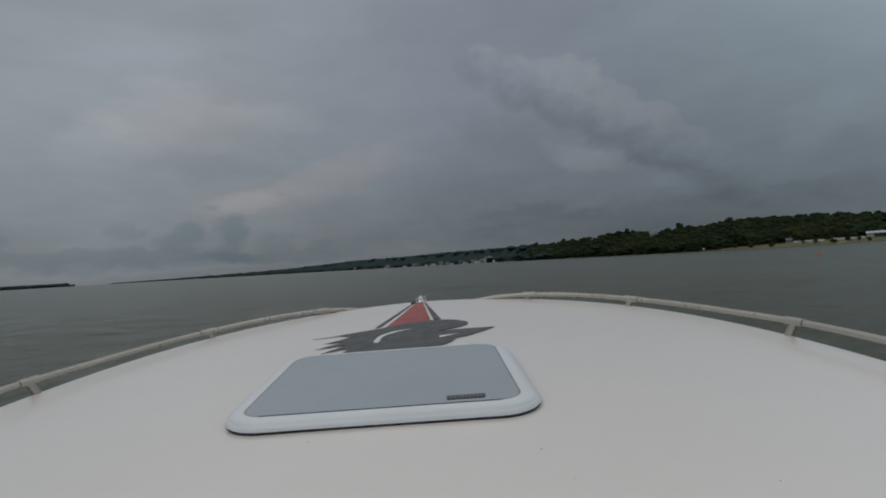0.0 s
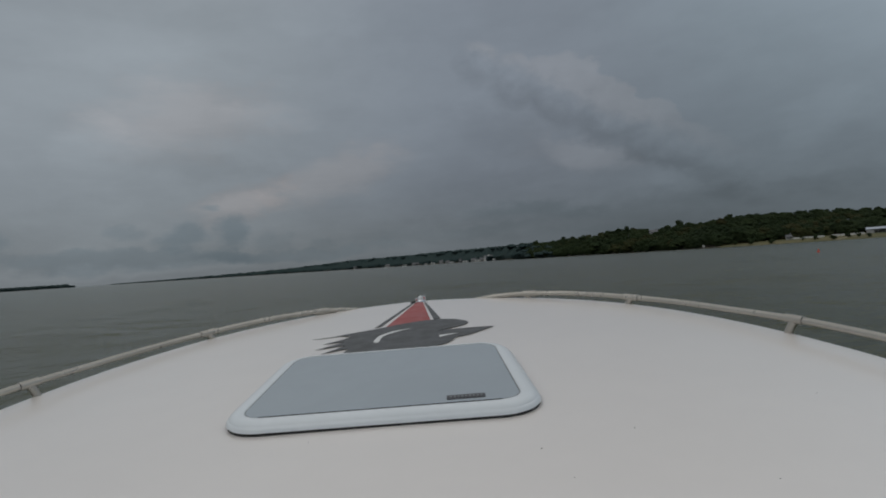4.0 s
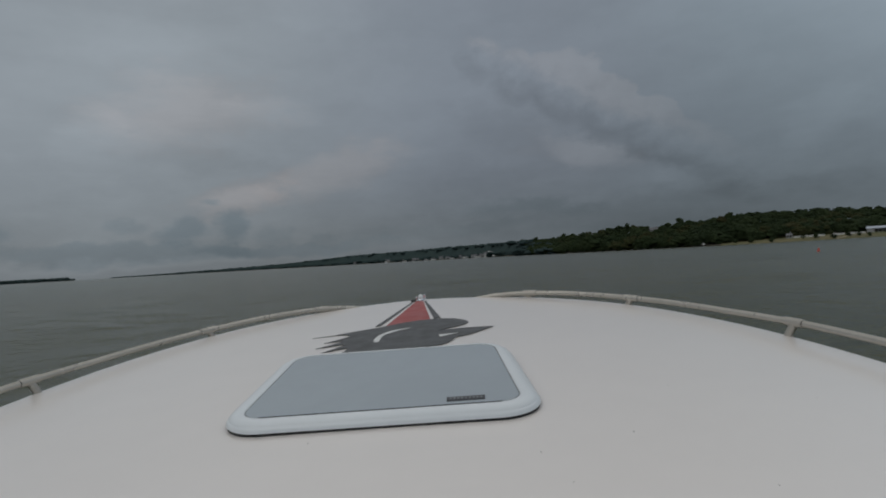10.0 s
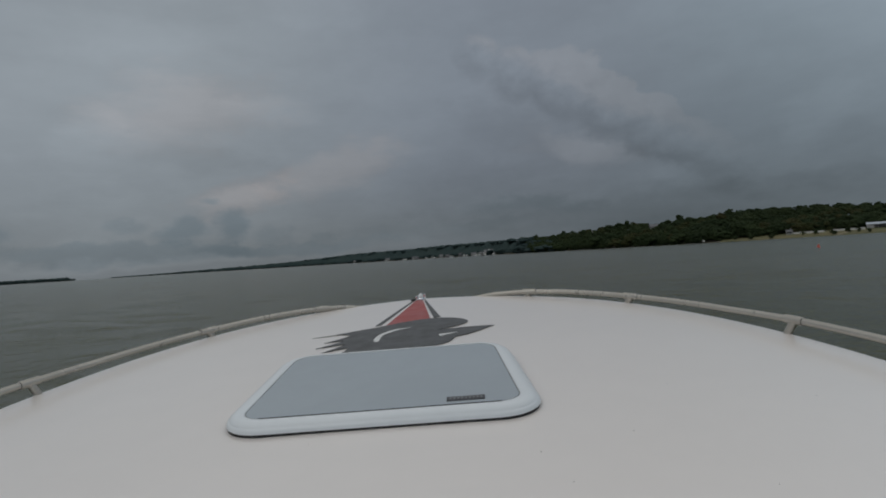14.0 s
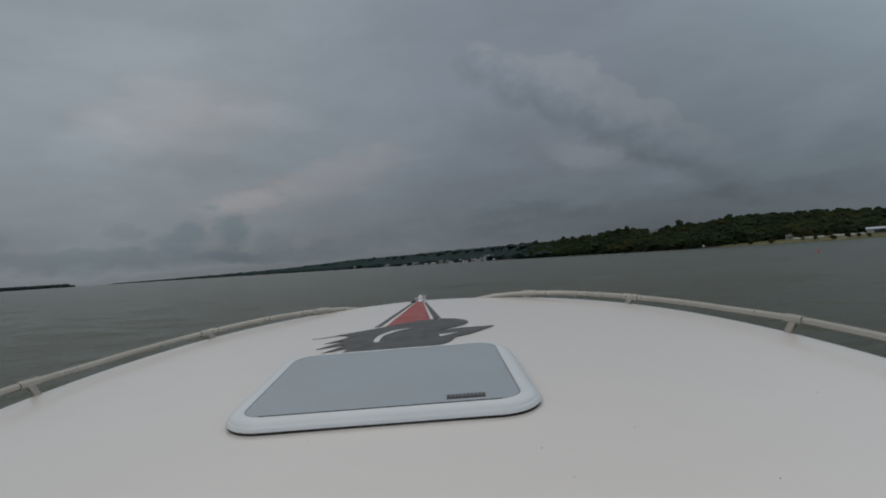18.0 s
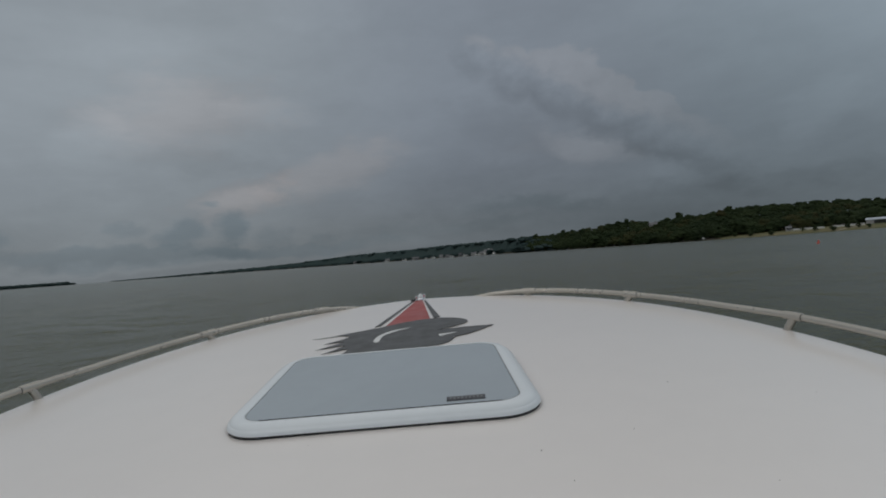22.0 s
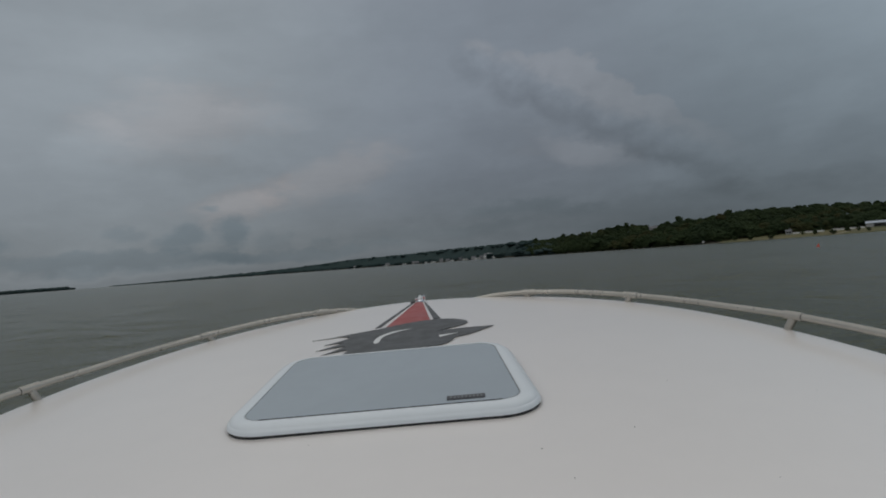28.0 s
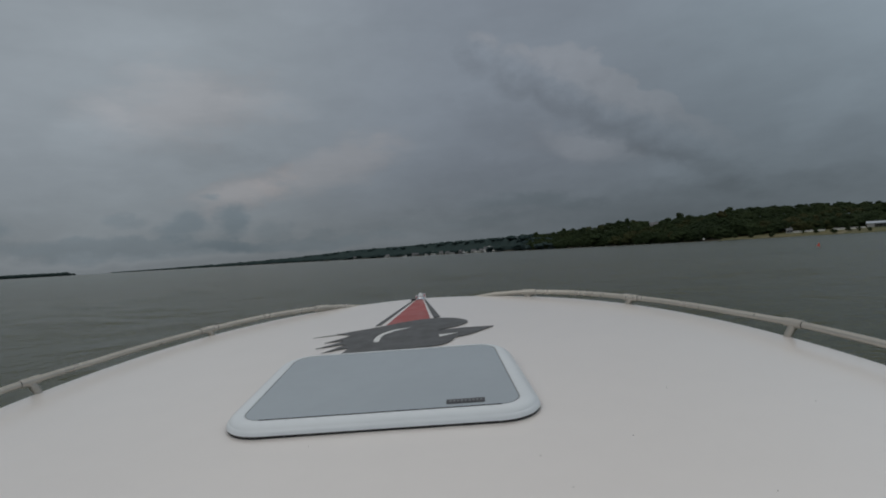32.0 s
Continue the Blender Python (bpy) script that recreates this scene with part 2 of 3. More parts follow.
def water_material():
    m = bpy.data.materials.new("river_water")
    g = Net(tree_of(m))
    p = g.add("ShaderNodeBsdfPrincipled")
    pos = g.add("ShaderNodeNewGeometry").outputs["Position"]
    silt = g.noise(pos, 0.02, 4.0, 0.5)
    g.put(p.inputs["Base Color"], g.mix(g.step(silt, 0.3, 0.7), (0.050, 0.054, 0.027, 1), (0.064, 0.066, 0.034, 1)))
    p.inputs["Roughness"].default_value = 0.2
    p.inputs["IOR"].default_value = 1.33
    p.inputs["Specular IOR Level"].default_value = 0.36
    p.inputs["Specular Tint"].default_value = (1.0, 1.0, 0.88, 1)
    map1 = g.add("ShaderNodeMapping")
    g.put(map1.inputs[0], pos)
    map1.inputs["Rotation"].default_value = (0, 0, 0.5)
    map1.inputs["Scale"].default_value = (1.0, 1.35, 1.0)
    v = map1.outputs[0]
    swell, chop, ripple = g.noise(v, 0.22, 3.0, 0.5, 0.2), g.noise(v, 1.3, 4.0, 0.6, 0.15), g.noise(v, 6.0, 3.0, 0.6)
    last = None
    for h, d in ((swell, 0.55), (chop, 0.2), (ripple, 0.03)):
        b = g.add("ShaderNodeBump")
        b.inputs["Strength"].default_value, b.inputs["Distance"].default_value = 1.0, d
        g.put(b.inputs["Height"], h)
        if last:
            g.put(b.inputs["Normal"], last)
        last = b.outputs[0]
    g.put(p.inputs["Normal"], last)
    out = g.add("ShaderNodeOutputMaterial")
    g.put(out.inputs[0], p.outputs[0])
    return m


WATER = water_material()
GELCOAT = material("white_gelcoat", (0.825, 0.777, 0.744), 0.35, vary=0.03, scale=1.1, uneven=0.015, coat=1.0)
HULLSIDE = material("hull_gelcoat", (0.78, 0.78, 0.76), 0.25, vary=0.06, scale=0.8)
FRAME_PLASTIC = material("hatch_frame_plastic", (0.75, 0.79, 0.82), 0.35, vary=0.04, scale=4.0, coat=0.3)
ACRYLIC = material("smoked_acrylic", (0.385, 0.43, 0.465), 0.22, vary=0.05, scale=2.5, uneven=0.02)
# Black for rubber parts, and for the shadow strip under the hatch frame.
RUBBER_AND_SHADE = material("black_rubber_and_shade", (0.02, 0.02, 0.021), 0.7, vary=0.2, scale=20)
GASKET = material("weathered_gasket", (0.30, 0.32, 0.33), 0.6, vary=0.3, scale=9)
STEEL = material("polished_rail_steel", (0.48, 0.455, 0.41), 0.32, 0.55, vary=0.12, scale=6.0)
CHROME = material("chrome", (0.8, 0.8, 0.82), 0.08, 1.0, vary=0.05, scale=9)
LAMP_GLASS = material("lamp_glass", (0.75, 0.78, 0.8), 0.1, 0.0, vary=0.05, scale=9, coat=0.6)
CHARCOAL = material("charcoal_vinyl", (0.085, 0.086, 0.086), 0.45, vary=0.18, scale=7.0)
RED_VINYL = material("faded_red_vinyl", (0.37, 0.078, 0.072), 0.45, vary=0.15, scale=6.0)
WORN_VINYL = material("worn_grey_vinyl", (0.36, 0.36, 0.355), 0.5, vary=0.3, scale=25.0)
WHITE_VINYL = material("white_vinyl", (0.72, 0.72, 0.71), 0.4, vary=0.05, scale=6.0)
LABEL_BLACK = material("label_black", (0.05, 0.05, 0.055), 0.4, vary=0.1, scale=20)
LABEL_GREY = material("label_grey", (0.17, 0.175, 0.18), 0.4, vary=0.1, scale=20)
DIRT = material("dirt", (0.22, 0.20, 0.18), 0.9, vary=0.3, scale=50)
GRASS = material("bank_grass", (0.064, 0.076, 0.024), 0.95, alt=(0.135, 0.112, 0.044), scale=0.03, bump=0.15, bump_scale=1.5, generated=True)
LAWN = material("lawn_grass", (0.055, 0.085, 0.03), 0.95, alt=(0.08, 0.11, 0.04), scale=0.03, bump=0.1, bump_scale=2, generated=True)
SOIL = material("woodland_floor", (0.045, 0.045, 0.028), 0.95, alt=(0.08, 0.065, 0.045), scale=0.02, bump=0.3, bump_scale=0.8, generated=True)
LEAVES = material("woodland_leaves", (0.017, 0.028, 0.012), 0.9, alt=(0.030, 0.043, 0.017), scale=0.045, island=0.12, spec=0.12, generated=True, leafy=True)
LEAVES_RUST = material("turning_leaves", (0.039, 0.038, 0.015), 0.9, alt=(0.026, 0.037, 0.014), scale=0.04, island=0.14, spec=0.12, generated=True, leafy=True)
# Distance haze is mixed into this leaf colour: bluer and paler than the near woods.
LEAVES_HAZED = material("hazed_far_leaves", (0.029, 0.048, 0.049), 0.9, alt=(0.037, 0.056, 0.053), scale=0.02, island=0.1, spec=0.12, generated=True, leafy=True)
BARK = material("bark", (0.09, 0.075, 0.06), 0.9, vary=0.4, scale=1.0)
BOARD_WHITE = material("clean_white_boards", (0.6, 0.6, 0.59), 0.5, vary=0.1, scale=0.6)
WHITE_PAINT = material("white_house_paint", (0.34, 0.34, 0.335), 0.5, vary=0.1, scale=0.6)
GREY_PAINT = material("grey_siding", (0.17, 0.175, 0.18), 0.6, vary=0.15, scale=0.6)
ROOF = material("grey_shingle", (0.16, 0.16, 0.17), 0.8, vary=0.3, scale=1.2)
METAL_ROOF = material("pale_metal_roof", (0.42, 0.46, 0.52), 0.4, 0.3, vary=0.12, scale=0.5)
PANE = material("dark_window", (0.03, 0.035, 0.04), 0.08, vary=0.2, scale=2)
BUOY_RED = material("buoy_red", (0.55, 0.06, 0.03), 0.5, vary=0.2, scale=3)
SAND = material("sandy_track", (0.30, 0.26, 0.19), 0.95, vary=0.25, scale=0.3)

# ---------------------------------------------------------------- mesh helpers


def mesh_np(name, verts, faces, smooth=False):
    """A mesh from arrays of vertices and of triangles or quads."""
    verts, faces = np.asarray(verts, np.float32), np.asarray(faces, np.int32)
    me = bpy.data.meshes.new(name)
    k = faces.shape[1]
    me.vertices.add(len(verts))
    me.vertices.foreach_set("co", verts.ravel())
    me.loops.add(faces.size)
    me.loops.foreach_set("vertex_index", faces.ravel())
    me.polygons.add(len(faces))
    me.polygons.foreach_set("loop_start", np.arange(0, faces.size, k, dtype=np.int32))
    me.polygons.foreach_set("use_smooth", np.full(len(faces), smooth))
    me.update(calc_edges=True)
    me.validate()
    return me


def link(name, me, mat, parent=None, label="", m=None):
    if mat and not me.materials:
        me.materials.append(mat)
    ob = new(name, me)
    if parent:
        ob.parent = parent
    if m is not None:
        ob.matrix_local = m
    if label:
        ob["label"] = label
    return ob


def part(name, bm, mat, parent, label="", smooth=False, m=None):
    me = bpy.data.meshes.new(name)
    bmesh.ops.recalc_face_normals(bm, faces=bm.faces)
    for f in bm.faces:
        f.smooth = smooth
    for edge in bm.edges:
        edge.smooth = edge.calc_face_angle(0.0) < 0.65
    bm.to_mesh(me)
    bm.free()
    return link(name, me, mat, parent, label, m)


def thing(name, m, label, category, group="", kind=""):
    ob = new(name)
    ob.empty_display_size = 0.2
    ob.matrix_world = m
    return tagged(ob, label, category, group, kind)


def box(sx, sy, sz, x=0, y=0, z=0, bevel=0.0, bm=None, taper=1.0):
    """A box standing on z, bevelled; taper narrows its top."""
    b = bmesh.new() if bm is None else bm
    made = bmesh.ops.create_cube(b, size=1.0)["verts"]
    for v in made:
        k = taper if v.co.z > 0 else 1.0
        v.co = Vector((v.co.x * sx * k + x, v.co.y * sy * k + y, (v.co.z + 0.5) * sz + z))
    if bevel:
        es = list({e for v in made for e in v.link_edges})
        bmesh.ops.bevel(b, geom=es, offset=bevel, segments=2, profile=0.6, affect="EDGES")
    return b


def tube(points, r, sides=10, cap=True, closed=False, bm=None):
    """A round bar along points."""
    b = bmesh.new() if bm is None else bm
    pts = [Vector(p) for p in points]
    n, rings = len(pts), []
    for i, p in enumerate(pts):
        a = pts[(i - 1) % n] if (i or closed) else p
        c = pts[(i + 1) % n] if (i < n - 1 or closed) else p
        t = (c - a).normalized()
        side = t.cross(Vector((0, 0, 1)))
        if side.length < 1e-3:
            side = Vector((1, 0, 0))
        side.normalize()
        up = side.cross(t)
        rr = r[i] if isinstance(r, (list, tuple)) else r
        rings.append([b.verts.new(p + rr * (math.cos(q) * side + math.sin(q) * up)) for q in [2 * math.pi * k / sides for k in range(sides)]])
    for i in range(n if closed else n - 1):
        A, B = rings[i], rings[(i + 1) % n]
        for k in range(sides):
            b.faces.new((A[k], A[(k + 1) % sides], B[(k + 1) % sides], B[k]))
    if cap and not closed:
        b.faces.new(rings[0])
        b.faces.new(rings[-1])
    return b


def rounded(hx, hy, r, seg=8):
    """The outline of a rectangle with round corners."""
    out = []
    for cx, cy, a in ((hx - r, hy - r, 0), (-hx + r, hy - r, 90), (-hx + r, -hy + r, 180), (hx - r, -hy + r, 270)):
        for k in range(seg + 1):
            t = radians(a + 90 * k / seg)
            out.append((cx + r * math.cos(t), cy + r * math.sin(t)))
    return out


def loft(rings, bm=None, cap_top=False, cap_bottom=False):
    b = bmesh.new() if bm is None else bm
    vs = [[b.verts.new(p) for p in ring] for ring in rings]
    n = len(vs[0])
    for A, B in zip(vs, vs[1:]):
        for k in range(n):
            b.faces.new((A[k], A[(k + 1) % n], B[(k + 1) % n], B[k]))
    if cap_bottom:
        b.faces.new(vs[0])
    if cap_top:
        b.faces.new(vs[-1])
    return b


# ---------------------------------------------------------------- the river
def river():
    radii, r = [0.0], 1.2
    while r < 4700:
        radii.append(r)
        r += max(0.22, 0.028 * r)
    radii.append(4800.0)
    seg = 240
    rr = np.array(radii[1:])
    a = np.linspace(0, 2 * np.pi, seg, endpoint=False)
    X, Y = np.outer(rr, np.sin(a)), np.outer(rr, np.cos(a))
    Z = np.zeros_like(X)
    rng = np.random.default_rng(4)
    for k in range(16):
        wl = 0.9 * 1.22 ** k
        d = rng.normal(0.9, 0.55)
        Z += 0.0085 * wl ** 0.75 * np.sin((X * np.sin(d) + Y * np.cos(d)) * 2 * np.pi / wl + rng.uniform(0, 7)) * np.exp(-(rr[:, None] / (26 * wl)) ** 2)
    V = np.concatenate([[[0, 0, 0]], np.stack([X, Y, Z], -1).reshape(-1, 3)])
    n = len(rr)
    i, k = np.meshgrid(np.arange(n - 1), np.arange(seg), indexing="ij")
    A, B = 1 + i * seg + k, 1 + i * seg + (k + 1) % seg
    quads = np.stack([A, A + seg, B + seg, B], -1).reshape(-1, 4)[:, ::-1]
    fan = np.stack([np.zeros(seg, int), 1 + (np.arange(seg) + 1) % seg, 1 + np.arange(seg)], 1)
    tris = np.concatenate([fan, quads[:, [0, 1, 2]], quads[:, [0, 2, 3]]])
    ob = link("water", mesh_np("water", V, tris, True), WATER)
    tagged(ob, "wide grey-green silty river with short choppy waves", "water", kind="structure")


river()

# ---------------------------------------------------------------- the boat
BOW_Y = 2.675


def half_breadth(y):
    """Half the foredeck's width, y metres ahead of the camera."""
    if y < 1.0:
        return 1.25 + 0.02 * (1.0 - y) if y > -1 else 1.29
    q = math.sqrt(max(BOW_Y - y, 0.0))
    return max(((-0.02568 * q - 0.64303) * q + 1.97921) * q - 0.17865, 0.0)


def deck_z(x, y):
    return -0.012 * x * x - 0.002 * y * y


def outline():
    """Deck edge from the starboard quarter round the bow to the port quarter."""
    star = [(half_breadth(y), y) for y in np.linspace(-5.0, 1.0, 13)]
    q0 = 0.0935
    for q in np.linspace(1.29, q0, 46)[1:]:
        y = BOW_Y - q * q
        star.append((half_breadth(y), y))
    star[-1] = (0.0, star[-1][1])
    return star + [(-x, y) for x, y in star[-2::-1]]


BOAT = thing("motorboat", pose(-0.1326, 0.06, 1.7007, 7.167, -1.314, 1.054),
             "white motorboat with a broad bare foredeck riding bow-up on the river", "boat")


def foredeck():
    half = outline()
    half = half[:len(half) // 2 + 1]
    fr = [math.sin(k / 14 * math.pi / 2) for k in range(-14, 15)]
    V, Q = [], []
    for x, y in half:
        V += [(f * x, y, deck_z(f * x, y)) for f in fr]
    n = len(fr)
    for i in range(len(half) - 1):
        for k in range(n - 1):
            Q.append((i * n + k, i * n + k + 1, (i + 1) * n + k + 1, (i + 1) * n + k))
    link("foredeck", mesh_np("foredeck", V, Q, True), GELCOAT, BOAT, "smooth white gelcoat foredeck with slight dirt")


def hull():
    ring0 = outline()
    c = Vector((0, -1.6))
    rings = []
    for out, s, drop in ((0.0, 1, 0.0), (0.006, 1, 0.003), (0.011, 1, 0.012), (0.012, 1, 0.03), (0.004, 1, 0.06), (0, 0.985, 0.45),
                         (0, 0.94, 0.95), (0, 0.84, 1.4), (0, 0.6, 1.85)):
        ring = []
        for i, (x, y) in enumerate(ring0):
            a, b = ring0[max(i - 1, 0)], ring0[min(i + 1, len(ring0) - 1)]
            nrm = Vector((b[1] - a[1], a[0] - b[0])).normalized() * out
            nrm = nrm if nrm.dot(Vector((x, y)) - c) > 0 else -nrm
            p = c + (Vector((x, y)) - c) * s
            ring.append((p.x + nrm.x, p.y + nrm.y, deck_z(x, y) - drop))
        rings.append(ring)
    part("hull", loft(rings, cap_top=True), HULLSIDE, BOAT, "white hull side with a rolled gunwale edge", smooth=True)


def bow_rail():
    """A low rail in two arms, on stanchions, each arm running into the deck beside the stem."""
    stations = [(-0.6, 0.060), (0.3, 0.054), (1.0, 0.056), (1.41, 0.048), (1.66, 0.042), (1.9, 0.031), (2.26, 0.024), (2.45, 0.022), (2.55, 0.016), (2.60, 0.004), (2.625, -0.012)]
    for sx, posts in ((1, (0.55, 1.685, 2.254, 2.546)), (-1, (0.55, 1.70, 2.265, 2.553))):
        ys = np.concatenate([np.linspace(-0.6, 1.3, 10), np.linspace(1.4, 2.625, 40)])
        pts = []
        for y in ys:
            z = np.interp(y, [s[0] for s in stations], [s[1] for s in stations]) + deck_z(half_breadth(y), y)
            pts.append((sx * (half_breadth(y) + 0.012), y, z))
        rail = part("bow_rail", tube(pts, 0.0105, 12), STEEL, BOAT, "low brushed steel toe rail along the deck edge", smooth=True)
        for y in posts:
            j = min(range(len(ys)), key=lambda i: abs(ys[i] - y))
            p, t = Vector(pts[j]), (Vector(pts[j + 1]) - Vector(pts[j - 1])).normalized()
            part("collar", tube([p - t * 0.032, p - t * 0.03, p + t * 0.028, p + t * 0.03], [0.0108, 0.0132, 0.0132, 0.0108], 12), STEEL, rail, smooth=True)
            part("joint_ring", tube([p - t * 0.0335, p - t * 0.0315], 0.0114, 12), RUBBER_AND_SHADE, rail, "dark joint line in the tube", smooth=True)
            foot = Vector((p.x - sx * 0.016, p.y + 0.014, deck_z(p.x, p.y) - 0.018))
            part("stanchion", tube([p + Vector((0, 0, -0.006)), (p + foot) / 2, foot], 0.012, 10), STEEL, rail, smooth=True)
            part("stanchion_base", tube([foot, foot + Vector((0, 0, 0.006))], 0.02, 12), STEEL, rail, smooth=True)


def deck_hatch():
    m = pose(-0.022, 1.472, 0, 0, 0, -1.6)
    hz = -0.006

    def ring(hx, hy, r, z, cy=0.0):
        """One round-cornered outline, a little narrower towards the bow."""
        out = []
        for x, y in rounded(hx, hy, r, 10):
            v = (y + cy) / 0.235
            out.append((x * (1 - 0.04 * v) - 0.0085 - 0.007 * v, y + cy, z + hz))
        return out

    prof = [(0.0, 0.009), (0.03, 0.0145), (0.10, 0.0192), (0.165, 0.0208), (0.19, 0.0236), (0.33, 0.0288), (0.5, 0.0325), (0.75, 0.0335), (0.95, 0.0325), (1.0, 0.030), (1.0, 0.012)]
    rings = [ring(0.349 - 0.0465 * o, 0.258 - 0.0235 * o, 0.098 - 0.046 * o, z, -0.009 * (1 - o)) for o, z in prof]
    hatch = part("deck_hatch", loft(rings), FRAME_PLASTIC, BOAT, "closed deck hatch with a fat rounded white frame", smooth=True, m=m)
    # A black ring that stands in for the contact shadow beneath the frame.
    band = [ring(0.347 - o, 0.256 - o, 0.096 - o, z, -0.009) for o, z in ((0, -0.006), (0, 0.0095), (0.03, 0.0095))]
    part("base_seal", loft(band), RUBBER_AND_SHADE, hatch, "black strip drawn in as the shadow under the frame")
    gas = [ring(0.3025 - o, 0.2345 - o, 0.052 - o * 0.8, z) for o, z in ((0, 0.026), (0, 0.0318), (0.0014, 0.0318), (0.002, 0.029))]
    part("gasket", loft(gas), GASKET, hatch, "thin dark gasket round the pane")
    edge = [Vector(p) for p in ring(0.3015, 0.2337, 0.051, 0.0322) if p[1] < -0.2325]
    part("lower_seal", tube(sorted(edge, key=lambda p: p.x), 0.0016, 6), RUBBER_AND_SHADE, hatch, "dark seal along the pane's lower edge")
    pan = [ring(0.3008 - o, 0.2328 - o, 0.0505 - o, z) for o, z in ((0, 0.016), (0, 0.0312), (0.0012, 0.032))]
    part("pane", loft(pan, cap_top=True, cap_bottom=True), ACRYLIC, hatch, "smoked blue-grey acrylic pane", smooth=False)
    lab = part("maker_label", box(0.086, 0.025, 0.0014, 0.188, -0.201, 0.032 + hz, 0.0005), LABEL_BLACK, hatch, "small black label with worn lettering")
    for k in range(9):
        part("letter_bar", box(0.0050, 0.011 + 0.002 * (k % 2), 0.0008, 0.154 + k * 0.0086, -0.201, 0.0334 + hz), LABEL_GREY, lab)


def decal(name, pts, mat, lift, label, smooth_steps=5):
    """A vinyl shape laid on the deck; its outline is rounded through its points."""
    n, out = len(pts), []
    for i in range(n):
        p0, p1, p2, p3 = (Vector(pts[(i + d) % n][:2]) for d in (-1, 0, 1, 2))
        sharp1, sharp2 = len(pts[i]) > 2, len(pts[(i + 1) % n]) > 2
        t1 = Vector((0, 0)) if sharp1 else (p2 - p0) * 0.5
        t2 = Vector((0, 0)) if sharp2 else (p3 - p1) * 0.5
        for k in range(smooth_steps):
            s = k / smooth_steps
            h1, h2, h3, h4 = 2 * s**3 - 3 * s**2 + 1, s**3 - 2 * s**2 + s, -2 * s**3 + 3 * s**2, s**3 - s**2
            out.append(p1 * h1 + t1 * h2 + p2 * h3 + t2 * h4)
    b = bmesh.new()
    top = [b.verts.new((p.x, p.y, deck_z(p.x, p.y) + lift)) for p in out]
    low = [b.verts.new((p.x, p.y, deck_z(p.x, p.y) + lift - 0.0012)) for p in out]
    f = b.faces.new(top)
    for k in range(len(out)):
        b.faces.new((top[k], low[k], low[(k + 1) % len(out)], top[(k + 1) % len(out)]))
    bmesh.ops.triangulate(b, faces=[f])
    return part(name, b, mat, BOAT, label)


def deck_graphics():
    S = "sharp"
    decal("stripe_decal", [(-0.146, 2.172, S), (-0.124, 2.178, S), (-0.018, 2.62, S), (-0.028, 2.61, S)], CHARCOAL, 0.0018, "charcoal stripe running to the stem", 2)
    decal("stripe_decal", [(0.076, 2.232, S), (0.102, 2.243, S), (0.036, 2.61, S), (0.028, 2.62, S)], CHARCOAL, 0.0018, "charcoal stripe running to the stem", 2)
    decal("wedge_decal", [(-0.104, 2.165, S), (0.062, 2.225, S), (0.022, 2.625, S), (-0.008, 2.625, S)], RED_VINYL, 0.0018, "faded red wedge narrowing to the stem", 2)
    decal("brush_decal",
          [(-0.275, 2.088, S), (-0.204, 2.117), (-0.124, 2.149), (-0.013, 2.205), (0.087, 2.222), (0.161, 2.197), (0.203, 2.137), (0.178, 2.085),
           (0.088, 2.03, S), (0.188, 2.04), (0.292, 2.035, S), (0.204, 1.947), (0.153, 1.918), (0.139, 1.878), (0.097, 1.835), (0.006, 1.825),
           (-0.103, 1.82), (-0.19, 1.822), (-0.222, 1.815, S), (-0.205, 1.885), (-0.285, 1.85, S), (-0.222, 1.935), (-0.315, 1.91, S),
           (-0.234, 1.985), (-0.30, 1.978, S), (-0.222, 2.05)], CHARCOAL, 0.0030, "charcoal brush-stroke emblem with ragged ends")
    decal("faded_streak_decal", [(-0.36, 2.068, S), (-0.27, 2.094), (-0.19, 2.122, S), (-0.262, 2.082)], WORN_VINYL, 0.0018, "worn pale grey end of the brush stroke")
    decal("swoosh_decal", [(-0.008, 2.096, S), (-0.060, 2.062), (-0.100, 2.008), (-0.108, 1.935), (-0.126, 1.945), (-0.114, 2.022), (-0.068, 2.078)],
          WHITE_VINYL, 0.0042, "white curved stroke on the emblem")
    decal("slit_decal", [(0.096, 1.962, S), (0.162, 1.972, S), (0.10, 1.935, S)], WHITE_VINYL, 0.0042, "white slit in the emblem", 2)


def bow_light():
    b = tube([(0, 0, 0), (0, 0, 0.006), (0, 0, 0.010)], [0.018, 0.018, 0.015], 14)
    lamp = part("bow_light", b, CHROME, BOAT, "small chrome navigation light at the stem", smooth=True, m=pose(0.012, 2.64, -0.014))
    part("lens", tube([(0, 0, 0.009), (0, 0, 0.016), (0, 0, 0.024), (0, 0, 0.03)], [0.012, 0.013, 0.010, 0.003], 14), LAMP_GLASS, lamp, "clear dome lens", smooth=True)
    part("cable_gland", box(0.022, 0.014, 0.007, -0.034, -0.012, 0.0, 0.002), RUBBER_AND_SHADE, lamp, "dark cable gland beside the light")
    part("hood", box(0.013, 0.012, 0.022, 0.017, 0.004, 0.004, 0.003), CHROME, lamp, "chrome side hood")
    part("hood", box(0.011, 0.010, 0.017, -0.019, 0.004, 0.002, 0.003), CHROME, lamp, "chrome side hood")


